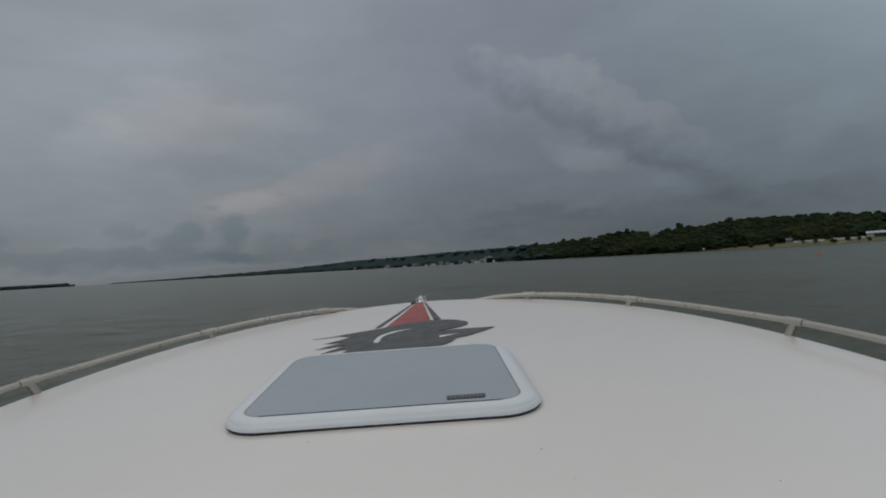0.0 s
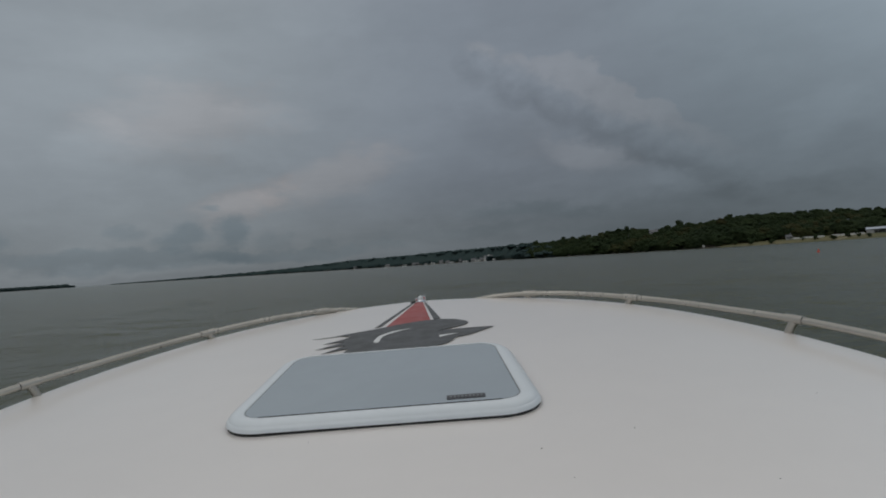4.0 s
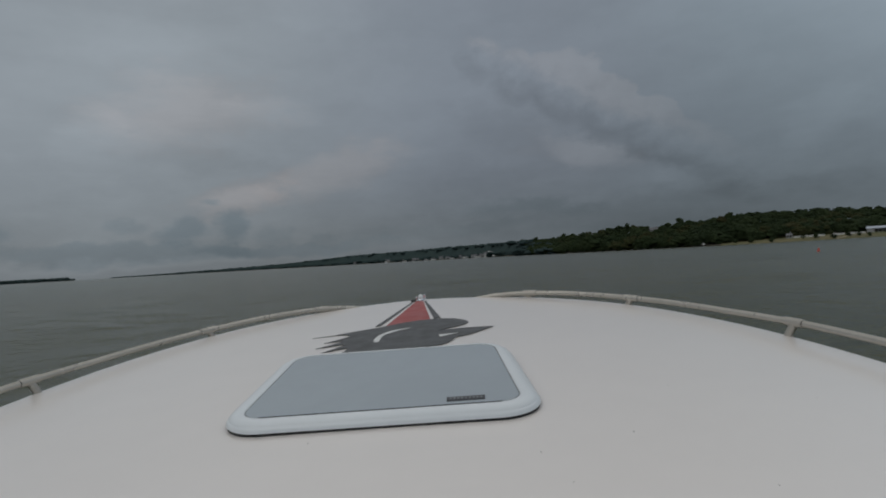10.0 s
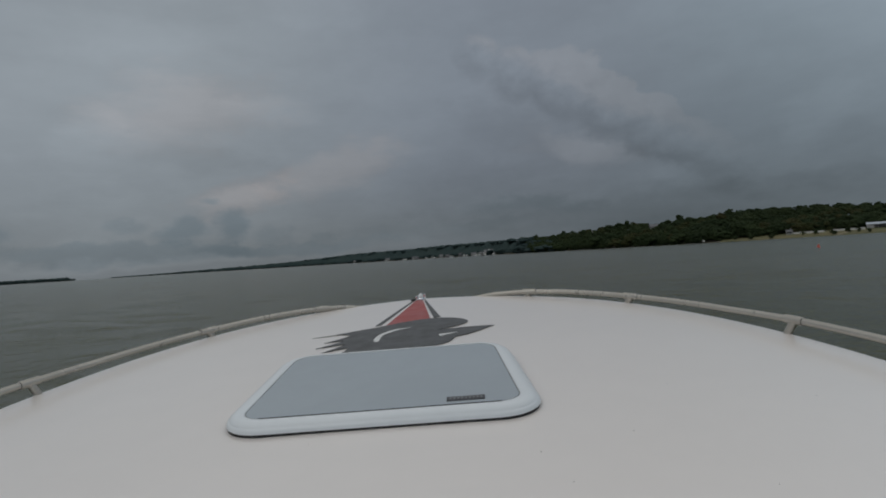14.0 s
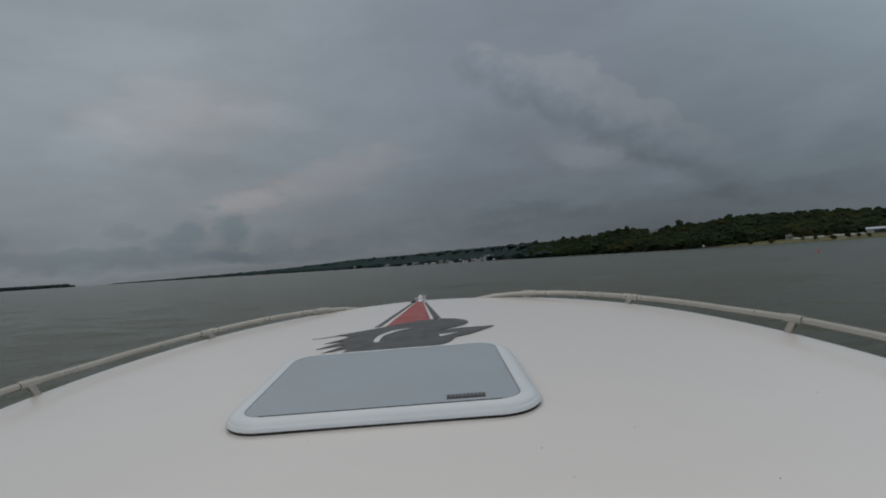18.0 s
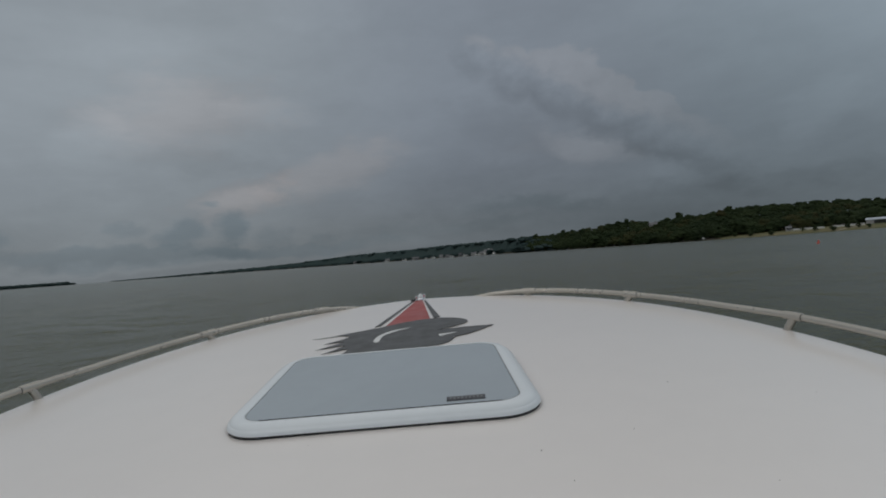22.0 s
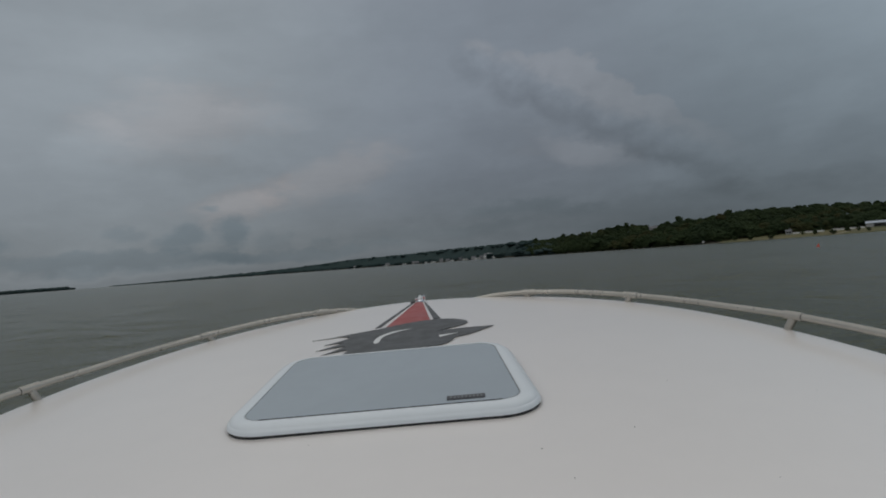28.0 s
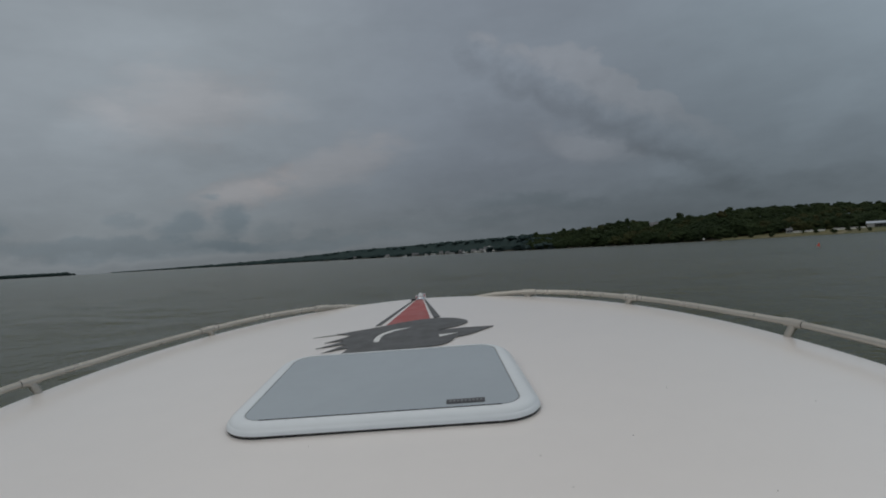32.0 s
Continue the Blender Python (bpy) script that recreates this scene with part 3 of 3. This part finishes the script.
def deck_specks():
    for k, (x, y) in enumerate(((0.288, 1.04), (0.479, 1.098), (0.636, 1.337), (-0.172, 1.158), (0.905, 1.208), (0.632, 0.871), (0.322, 0.923))):
        r = (0.0014, 0.0011, 0.0008, 0.0009, 0.0008, 0.0008, 0.0008)[k]
        part("dirt_speck", tube([(x, y, deck_z(x, y) - 0.001), (x, y, deck_z(x, y) + 0.0008)], r, 7), DIRT, BOAT)


foredeck()
hull()
bow_rail()
deck_hatch()
deck_graphics()
bow_light()
deck_specks()

# ---------------------------------------------------------------- the shore
# Bearing (degrees from ahead), distance of the waterline, height of the woods' skyline, set-back of the woods.
SHORE = [(-31, 3300, 3, 0), (-26, 2900, 8, 0), (-22, 2450, 12, 0), (-20, 2250, 13.8, 0), (-17, 2000, 16.8, 0), (-14, 1800, 21.7, 0), (-10, 1580, 27.7, 0), (-4.6, 1330, 27.7, 0), (0, 1160, 29.1, 0),
         (3.6, 1020, 27.9, 0), (5.5, 880, 24.6, 0), (8, 760, 20.4, 0), (12, 660, 22.4, 0), (15, 600, 24.7, 0), (20, 525, 22.8, 0), (23, 495, 22.8, 2), (24.5, 484, 24.7, 22), (28, 474, 24.7, 40),
         (32, 472, 23.8, 52), (35.5, 476, 21, 66), (38, 478, 20, 66), (40, 476, 22.8, 14), (44, 472, 26.6, 4), (52, 462, 30, 60), (65, 450, 32, 110), (90, 430, 28, 60),
         (105, 420, 20, 10)]
SH = np.array(SHORE, float)


def shore(b):
    return tuple(np.interp(b, SH[:, 0], SH[:, k]) for k in (1, 2, 3))


def at(b, r):
    return r * math.sin(radians(b)), r * math.cos(radians(b))


def ground_z(b, back):
    """Height of the land, back metres behind the waterline."""
    D, H, setback = shore(b)
    hill = max(H - 10.0, 0.6) * (D + 90) / (D + 90)
    if back < 0:
        return max(back * 0.12, -1.5)
    rise = min(max((back - setback) / 95.0, 0.0), 1.0)
    rise = rise * rise * (3 - 2 * rise)
    flat = min(back / 10.0, 1.0) * (1.0 + min(setback, 60) * 0.045 * min(back / 50.0, 1.0))
    return flat + hill * rise


def land():
    bs = np.concatenate([np.arange(-31, 4, 0.5), np.arange(4, 105.1, 0.35)])
    backs = [-14, -4, -0.5, 2, 8, 18, 32, 50, 70, 92, 120, 150, 190, 320]
    rng = random.Random(8)
    V, Q = [], []
    for b in bs:
        wob = rng.uniform(-1.2, 1.2)
        D = shore(b)[0]
        for k in backs:
            x, y = at(b, D + k + (wob if abs(k) < 10 else 0))
            V.append((x, y, ground_z(b, k) if k < 300 else ground_z(b, 190) - 4))
    n = len(backs)
    Qs = {"wood": [], "bank": [], "lawn": []}
    for i in range(len(bs) - 1):
        for k in range(n - 1):
            b, back = bs[i], backs[k]
            key = "bank" if (23.6 < b < 40.5 and -5 < back < shore(b)[2] + 15) else ("lawn" if b > 46 and back < shore(b)[2] + 15 else "wood")
            Qs[key].append((i * n + k, (i + 1) * n + k, (i + 1) * n + k + 1, i * n + k + 1))
    for key, mat, name, label in (("wood", SOIL, "ground", "wooded river bank rising into low hills"), ("bank", GRASS, "grass_bank", "rough tan and green grass bank at the water"),
                                  ("lawn", LAWN, "lawn", "green mown lawn sloping to the river")):
        me = mesh_np(name, V, Qs[key], True)
        bm = bmesh.new()
        bm.from_mesh(me)
        bmesh.ops.delete(bm, geom=[v for v in bm.verts if not v.link_faces], context="VERTS")
        bm.to_mesh(me)
        bm.free()
        tagged(link(name, me, mat), label, "ground", kind="structure")


land()


# ---------------------------------------------------------------- trees
def ico(sub):
    b = bmesh.new()
    bmesh.ops.create_icosphere(b, subdivisions=sub, radius=1.0)
    V = np.array([v.co for v in b.verts])
    F = np.array([[v.index for v in f.verts] for f in b.faces])
    b.free()
    return V, F


ICO = {1: ico(1), 2: ico(2)}


def crown_arrays(seed, lobes, leaves, low=0.12, slim=1.0, fat=1.0):
    """A ragged crown one metre high: lumpy masses of foliage, and loose leaf sprays round them."""
    rng = np.random.default_rng(seed)
    V, F, n = [], [], 0
    centres = []
    for k in range(lobes):
        h = low + (0.92 - low) * (k + 0.5) / lobes
        spread = 0.34 * slim * math.sin(math.pi * min(max((h - low * 0.3) / (1.02 - low * 0.3), 0.02), 0.98)) ** 0.7
        a = rng.uniform(0, 2 * np.pi)
        rad = spread * rng.uniform(0.2, 0.95)
        c = np.array([rad * np.cos(a), rad * np.sin(a), h])
        s = np.array([1, 1, 0.8]) * rng.uniform(0.13, 0.19) * (0.8 + spread) * fat
        iv, f = ICO[1]
        v = iv * (1 + rng.normal(0, 0.11, (len(iv), 1))) * s + c
        V.append(v)
        F.append(f + n)
        n += len(v)
        centres.append((c, s))
    for k in range(leaves):
        c, s = centres[rng.integers(lobes)]
        d = rng.normal(size=3)
        d /= np.linalg.norm(d)
        p = c + d * s * rng.uniform(0.92, 1.22)
        u = rng.normal(size=3)
        u /= np.linalg.norm(u)
        w = np.cross(d, u)
        w /= np.linalg.norm(w) + 1e-6
        k1, k2 = rng.uniform(0.02, 0.055, 2)
        V.append(np.array([p - u * k1 - w * k2 * 0.3, p + w * k2, p + u * k1 * 0.8 + w * 0.2 * k2, p - w * k2]))
        F.append(np.array([[0, 1, 2], [0, 2, 3]]) + n)
        n += 4
    return np.concatenate(V), np.concatenate(F)


NEAR = [crown_arrays(20 + k, 24, 110, low=(0.1, 0.16, 0.06, 0.2)[k % 4], slim=(1.0, 0.85, 1.2, 1.05)[k % 4]) for k in range(8)]
FAR = [crown_arrays(60 + k, 9, 40, low=0.08, slim=1.0, fat=1.7) for k in range(5)]


class Wood:
    """Collects many crowns into one mesh."""

    def __init__(self):
        self.V, self.F, self.n = [], [], 0

    def add(self, kind, x, y, z, h, wide, turn):
        v, f = kind
        c, s = math.cos(turn), math.sin(turn)
        w = v * np.array([h * wide, h * wide, h])
        w = np.stack([w[:, 0] * c - w[:, 1] * s + x, w[:, 0] * s + w[:, 1] * c + y, w[:, 2] + z], 1)
        self.V.append(w)
        self.F.append(f + self.n)
        self.n += len(v)

    def build(self, name, mat, label):
        if self.V:
            ob = link(name, mesh_np(name, np.concatenate(self.V), np.concatenate(self.F)), mat)
            tagged(ob, label, "woodland", kind="stuff")


def tree_prototype(k):
    """A single tree of unit height: tapered trunk with limbs, and a crown."""
    rng = random.Random(k)
    root = thing("tree", pose(0, 0, -50), "broadleaf tree in dull late-summer green at the wood's edge", "tree", "trees along the shore")
    b = tube([(0, 0, -0.03), (0.006, 0, 0.2), (-0.004, 0.006, 0.45), (0, 0, 0.8)], [0.026, 0.019, 0.013, 0.004], 7)
    for q in range(5):
        a, h = rng.uniform(0, 6.3), rng.uniform(0.25, 0.55)
        d = Vector((math.cos(a), math.sin(a), 0.8)) * rng.uniform(0.12, 0.22)
        tube([(0, 0, h), Vector((0, 0, h)) + d * 0.5, Vector((0, 0, h)) + d], [0.009, 0.006, 0.002], 5, bm=b)
    part("trunk", b, BARK, root, smooth=True)
    v, f = crown_arrays(100 + k, 32, 380, low=(0.2, 0.3, 0.16, 0.26)[k % 4], slim=(1.0, 0.8, 1.15, 0.95)[k % 4])
    link("crown", mesh_np("crown", v, f), (LEAVES, LEAVES, LEAVES_RUST, LEAVES)[k % 4], root)
    return root


def woods():
    rng = random.Random(11)
    green, rust, far = Wood(), Wood(), Wood()
    protos = [tree_prototype(k) for k in range(4)]
    used, singles = set(), 0

    def single(x, y, z, h, wide, turn):
        k = rng.randrange(4) if rng.random() < 0.6 else rng.choice((0, 1, 3))
        m = Matrix.LocRotScale((x, y, z), Euler((0, 0, turn)), None)
        if k in used:
            ob = copy_thing(protos[k], m)
        else:
            ob = protos[k]
            used.add(k)
        ob.matrix_world = Matrix.LocRotScale((x, y, z), Euler((0, 0, turn)), (h * wide, h * wide, h))

    b = -30.8
    while b < 104:
        D, H, setback = shore(b)
        is_far = D > 850
        stepm = 7.0 if is_far else 4.3
        rows = 7 if is_far else 14
        for r in range(rows):
            back = setback + (7.0 if is_far and b > -10.5 else 1.5) + r * (10 if is_far else 7.0) + rng.uniform(-6.5, 6.5)
            bb = b + rng.uniform(-1, 1) * stepm * 0.6 / D * 57.3
            x, y = at(bb, D + max(back, 0.5))
            if abs(bb - 18.5) < 0.55 and back > 55 or abs(bb - 13.2) < 0.45 and back > 75:
                continue
            z = ground_z(bb, back)
            h = min(rng.uniform(8.6, 11.0), max(H * 0.9, 2.0)) * (0.8 if r == 0 else 1.0)
            if rng.random() < 0.03 and not is_far:
                h *= 1.25
            wide, turn = rng.uniform(1.3, 1.9), rng.uniform(0, 6.3)
            if is_far and (0 < r < rows - 1 or rng.random() < 0.5):
                continue
            if r > 1:
                # inner crowns close up: only their tops show over the row before them
                z, h = z + h * 0.45, h * 0.6
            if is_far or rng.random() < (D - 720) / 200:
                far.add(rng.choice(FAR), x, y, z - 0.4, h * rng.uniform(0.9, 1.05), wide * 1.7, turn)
            elif (r in (0, 1) and rng.random() < 0.3 and 6 < b < 60) or (h > 7.6 and r > 6):
                single(x, y, z - 0.2, h * 1.05, wide * 0.7, turn)
                singles += 1
            elif noise.noise(Vector((x * 0.02, y * 0.02, 0))) > 0.22 and rng.random() < 0.6:
                rust.add(rng.choice(NEAR), x, y, z - 0.5, h, wide, turn)
            else:
                green.add(rng.choice(NEAR), x, y, z - 0.5, h, wide, turn)
        b += stepm / D * 57.3
    # the far hills' closed canopy, from which only the tallest crowns stand out
    bs, backs = np.arange(-30.8, 7.0, 0.07), (0.6, 1.4, 3.0, 6.0, 12.0, 20.0, 30.0, 42.0, 56.0, 72.0, 90.0)
    V = []
    for bb in bs:
        D, H, setback = shore(bb)
        tall = min(7.6, H * 0.75) * min(1.0, max((D - 780) / 120, 0.05))
        for k in backs:
            x, y = at(bb, D + setback + (6.0 if bb > -10.5 else 0.0) + k)
            lump = noise.noise(Vector((x * 0.11, y * 0.11, 0))) * 2.0 + noise.noise(Vector((x * 0.3, y * 0.3, 3))) * 0.9
            V.append((x, y, ground_z(bb, setback + k) - 0.5 + (tall + lump) * min(k / 5.0, 1.0) ** 0.5))
    n = len(backs)
    F = []
    for i in range(len(bs) - 1):
        for k in range(n - 1):
            q = i * n + k
            F += [(q, q + n, q + n + 1), (q, q + n + 1, q + 1)]
    far.V.append(np.array(V))
    far.F.append(np.array(F) + far.n)
    far.n += len(V)
    green.build("woodland", LEAVES, "dense dark green broadleaf woods on the river hills")
    rust.build("turning_woodland", LEAVES_RUST, "patches of woods turning olive and rust")
    far.build("far_woodland", LEAVES_HAZED, "hazy dark woods along the distant shore")
    # a low island far out on the river
    isle = Wood()
    for k in range(170):
        bb = -38.5 + 5.0 * rng.random()
        x, y = at(bb, 2500 + rng.uniform(0, 60))
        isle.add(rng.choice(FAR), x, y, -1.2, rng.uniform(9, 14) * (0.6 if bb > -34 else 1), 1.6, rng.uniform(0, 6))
    isle.build("island_woodland", LEAVES_HAZED, "low wooded island far out on the river")


woods()


# ---------------------------------------------------------------- bushes, buildings, boats
def bush(x, y, z, h, k):
    root = thing("bush", pose(x, y, z), "rounded green bush on the grass bank", "bush", "bushes on the bank")
    v, f = crown_arrays(300 + k, 16, 130, low=0.1, slim=1.5)
    v = v * np.array([h * 1.3, h * 1.3, h])
    link("foliage", mesh_np("foliage", v, f), LEAVES, root)
    b = tube([(0, 0, -0.2), (0.02 * h, 0, 0.25 * h), (0, 0, 0.5 * h)], [0.05 * h, 0.035 * h, 0.01], 6)
    part("stem", b, BARK, root)


def gable(sx, sy, z, rise, over=0.4, thick=0.25, bm=None):
    """A pitched roof with its ridge along x."""
    b = bmesh.new() if bm is None else bm
    hx, hy = sx / 2 + over, sy / 2 + over
    lo = z - rise * over / (sy / 2)
    ring = lambda x, dz: [(x, -hy, lo + dz), (x, 0, z + rise + dz), (x, hy, lo + dz)]
    A = [b.verts.new(p) for p in ring(-hx, 0) + ring(-hx, thick)[::-1]]
    B = [b.verts.new(p) for p in ring(hx, 0) + ring(hx, thick)[::-1]]
    for k in range(6):
        b.faces.new((A[k], A[(k + 1) % 6], B[(k + 1) % 6], B[k]))
    b.faces.new(A)
    b.faces.new(B[::-1])
    return b


def walls_with_gable(sx, sy, h, rise):
    b = bmesh.new()
    A = [b.verts.new(p) for p in ((-sx / 2, -sy / 2, -2), (-sx / 2, sy / 2, -2), (-sx / 2, sy / 2, h), (-sx / 2, 0, h + rise), (-sx / 2, -sy / 2, h))]
    B = [b.verts.new((-v.co.x, v.co.y, v.co.z)) for v in A]
    for k in range(5):
        b.faces.new((A[k], A[(k + 1) % 5], B[(k + 1) % 5], B[k]))
    b.faces.new(A)
    b.faces.new(B[::-1])
    return b


def window(parent, x, y, z, w, h, axis="y"):
    sign = -1 if y < 0 else 1
    fr = part("window", box(w + 0.3, 0.16, h + 0.3, x, y + sign * 0.02, z - 0.15, 0.03), WHITE_PAINT, parent)
    part("window_pane", box(w, 0.06, h, x, y + sign * 0.1, z), PANE, fr)


def house(b, back, sx, sy, h, rise, wall, label, turn=0.0, name="house", group="waterfront houses"):
    D = shore(b)[0]
    x, y = at(b, D + back)
    root = thing(name, pose(x, y, ground_z(b, back) + 0.1, 0, 0, -b + turn), label, "house", group)
    part("wall", walls_with_gable(sx, sy, h, rise), wall, root)
    roof = part("roof", gable(sx, sy, h, rise), ROOF, root)
    part("chimney", box(0.9, 0.9, 2.2, sx * 0.28, 0, h + rise - 0.8, 0.05), GREY_PAINT, roof)
    cols = max(2, int(sx // 3.2))
    for floor in range(max(1, int(h // 2.8))):
        for k in range(cols):
            window(root, (k + 0.5) / cols * sx - sx / 2, -sy / 2, 0.9 + 2.8 * floor, 1.3, 1.4)
    part("door", box(1.1, 0.12, 2.1, sx * 0.06, -sy / 2 - 0.03, 0, 0.02), GREY_PAINT, root)
    return root


def moored_boat(b, off, L, turn, k):
    D = shore(b)[0]
    x, y = at(b, D - off)
    root = thing("moored_boat", pose(x, y, 0, 0, 0, -b + turn), "white cabin cruiser moored off the town shore", "boat", "moored boats")
    rings = []
    for z, s in ((-0.4, 0.72), (0.2, 0.9), (0.9, 0.98), (1.25, 1.0)):
        rings.append([(L * 0.5 * s * px, L * 0.15 * s * py, z + (0.35 * px if z > 0.8 else 0)) for px, py in
                      ((1.0, 0), (0.75, 0.5), (0.4, 0.85), (0, 1), (-1, 0.95), (-1, -0.95), (0, -1), (0.4, -0.85), (0.75, -0.5))])
    part("hull", loft(rings, cap_top=True, cap_bottom=True), BOARD_WHITE, root)
    cab = part("cabin", box(L * 0.42, L * 0.22, 1.3, -L * 0.05, 0, 1.2, 0.12, taper=0.84), BOARD_WHITE, root)
    part("windscreen", box(L * 0.36, L * 0.222, 0.4, -L * 0.05, 0, 1.75, 0.03, taper=0.95), PANE, cab)
    part("flybridge", box(L * 0.22, L * 0.18, 0.8, -L * 0.1, 0, 2.5, 0.08, taper=0.9), BOARD_WHITE, root)
    part("mast", tube([(-L * 0.1, 0, 3.2), (-L * 0.1, 0, 4.6 + (k % 3))], 0.06, 6), BOARD_WHITE, root)


def waterfront():
    rng = random.Random(5)
    for k, b in enumerate((-9.8, -7.1, -6.7, -4.2, -3.9, -1.5, -0.9, 0.4, 1.7, 2.5)):
        house(b, rng.uniform(1, 5), rng.uniform(7, 11), 7, rng.uniform(3.0, 4.4), 2.2, (WHITE_PAINT, GREY_PAINT, WHITE_PAINT)[k % 3],
              ("white clapboard house by the water", "grey clapboard house by the water", "white clapboard house by the water")[k % 3], rng.uniform(-20, 20))
    for k, b in enumerate((-6.9, -5.2, -5.0, -3.0, -2.4, -2.2, -0.6, -0.4, 0.7, 1.0, 1.9, 2.1)):
        moored_boat(b, rng.uniform(12, 40), rng.uniform(9, 14), rng.uniform(-60, 60), k)
    big = house(3.15, 3, 17, 10, 5.5, 3.5, BOARD_WHITE, "large white waterfront house with a pointed gable", 8)
    part("dormer", walls_with_gable(4, 5, 7.0, 3.0), BOARD_WHITE, big)
    moored_boat(3.6, 16, 15, 80, 1)
    moored_boat(2.8, 22, 12, 70, 2)
    house(18.5, 88, 9, 7, 4.5, 2.5, WHITE_PAINT, "small white house among trees on the wooded hill", 15)
    house(13.2, 96, 8, 7, 4.5, 2.5, GREY_PAINT, "small grey house among trees on the wooded hill", -10)


def white_fence():
    """A long low white board fence that runs along the bank behind the bushes."""
    root = thing("white_fence", pose(0, 0, 0), "long low white board fence on the grass bank", "fence")
    pts = []
    b = 29.5
    while b < 34.6:
        D = shore(b)[0]
        pts.append((*at(b, D + 34), ground_z(b, 34)))
        b += 0.55
    pl = bpy.data.meshes.new("panel")
    bx = box(4.3, 0.12, 1.25, 0, 0, 0.15, 0.02)
    bx.to_mesh(pl)
    bx.free()
    po = bpy.data.meshes.new("post")
    bx = box(0.22, 0.22, 1.7, 0, 0, -0.1, 0.03)
    bx.to_mesh(po)
    bx.free()
    for i, (p, q) in enumerate(zip(pts, pts[1:])):
        m = Vector(((p[0] + q[0]) / 2, (p[1] + q[1]) / 2, (p[2] + q[2]) / 2))
        turn = math.degrees(math.atan2(q[1] - p[1], q[0] - p[0]))
        if i not in (4, 9):
            link("panel", pl, BOARD_WHITE, root, m=pose(*m, 0, 0, turn))
        link("post", po, BOARD_WHITE, root, m=pose(*p, 0, 0, turn))


def riverside():
    rng = random.Random(9)
    for k, b in enumerate((25.1, 26.4, 27.9, 30.2, 31.1, 32.3, 33.3, 34.0, 34.7, 37.0, 37.9)):
        back = rng.uniform(5, 16)
        x, y = at(b, shore(b)[0] + back)
        bush(x, y, ground_z(b, back) - 0.1, rng.uniform(2.4, 4.2), k)
    white_fence()
    # open pavilion with a pale roof
    b, back = 35.4, 46
    x, y = at(b, shore(b)[0] + back)
    pav = thing("pavilion", pose(x, y, ground_z(b, back), 0, 0, -b), "long low pavilion with pale metal roof and open side", "building")
    part("end_room", box(4.2, 7, 3.0, -5.9, 0, -0.5, 0.05), WHITE_PAINT, pav, "white-painted closed end room")
    part("back_wall", box(12, 0.25, 2.8, 2.1, 3.3, -0.5), GREY_PAINT, pav)
    part("roof", gable(16, 7, 2.6, 1.3), METAL_ROOF, pav)
    for k in range(6):
        part("post", box(0.22, 0.22, 2.9, -3.5 + k * 2.25, -3.2, -0.4), WHITE_PAINT, pav)
    # hut at the fence's end
    house(29.2, 36, 3.6, 3, 2.2, 1.1, WHITE_PAINT, "small white hut at the end of the fence", 10, "hut", "riverside huts")
    # sandy ramp to the water
    b = 35.0
    xs = []
    for k in range(12):
        back = 2 + k * 2.6
        for w in (-2.2, 2.2):
            bb = b - 2.5 + k * 0.22
            x, y = at(bb, shore(bb)[0] + back + w * 0.3)
            xs.append((x + w * 0.7, y, ground_z(bb, back) + 0.12))
    tagged(link("sandy_track", mesh_np("sandy_track", xs, [(2 * k, 2 * k + 1, 2 * k + 3, 2 * k + 2) for k in range(11)], True), SAND), "pale sandy track down the grass bank", "track", kind="structure")
    # the big house above the lawn
    b, back = 56.0, 66
    est = house(b, back, 34, 14, 7.0, 5.0, WHITE_PAINT, "large white country house above a lawn", 0, "country_house", "country house")
    part("wing", box(16, 9, 3.6, -24, 1, -0.5, 0.05), WHITE_PAINT, est)
    part("wing_roof", gable(16, 9, 3.1, 2.2), ROOF, est, m=pose(-24, 1, 0))
    for k in range(7):
        part("column", tube([(-12 + 4 * k, -8.2, -0.5), (-12 + 4 * k, -8.2, 6.6)], 0.35, 8), WHITE_PAINT, est)
    # daymark on the waterline
    b = 22.6
    x, y = at(b, shore(b)[0] - 6)
    mark = thing("daymark", pose(x, y, 0), "white daymark board on a pile at the waterline", "marker")
    part("pile", tube([(0, 0, -2), (0, 0, 1.2)], 0.14, 8), BARK, mark)
    part("board", box(1.5, 0.12, 1.5, 0, 0, 0.9, 0.03), BOARD_WHITE, mark, m=pose(0, 0, 0, 0, 0, -b))
    # red channel buoy
    x, y = at(31.2, 105)
    buoy = thing("buoy", pose(x, y, -0.05, 4, 6, 0), "small red channel buoy floating upright", "buoy")
    part("float", tube([(0, 0, -0.35), (0, 0, -0.2), (0, 0, 0.15), (0, 0, 0.3)], [0.14, 0.24, 0.24, 0.14], 12), BUOY_RED, buoy, smooth=True)
    part("cone", tube([(0, 0, 0.3), (0, 0, 0.55), (0, 0, 0.6)], [0.14, 0.08, 0.02], 12), BUOY_RED, buoy, smooth=True)


waterfront()
riverside()
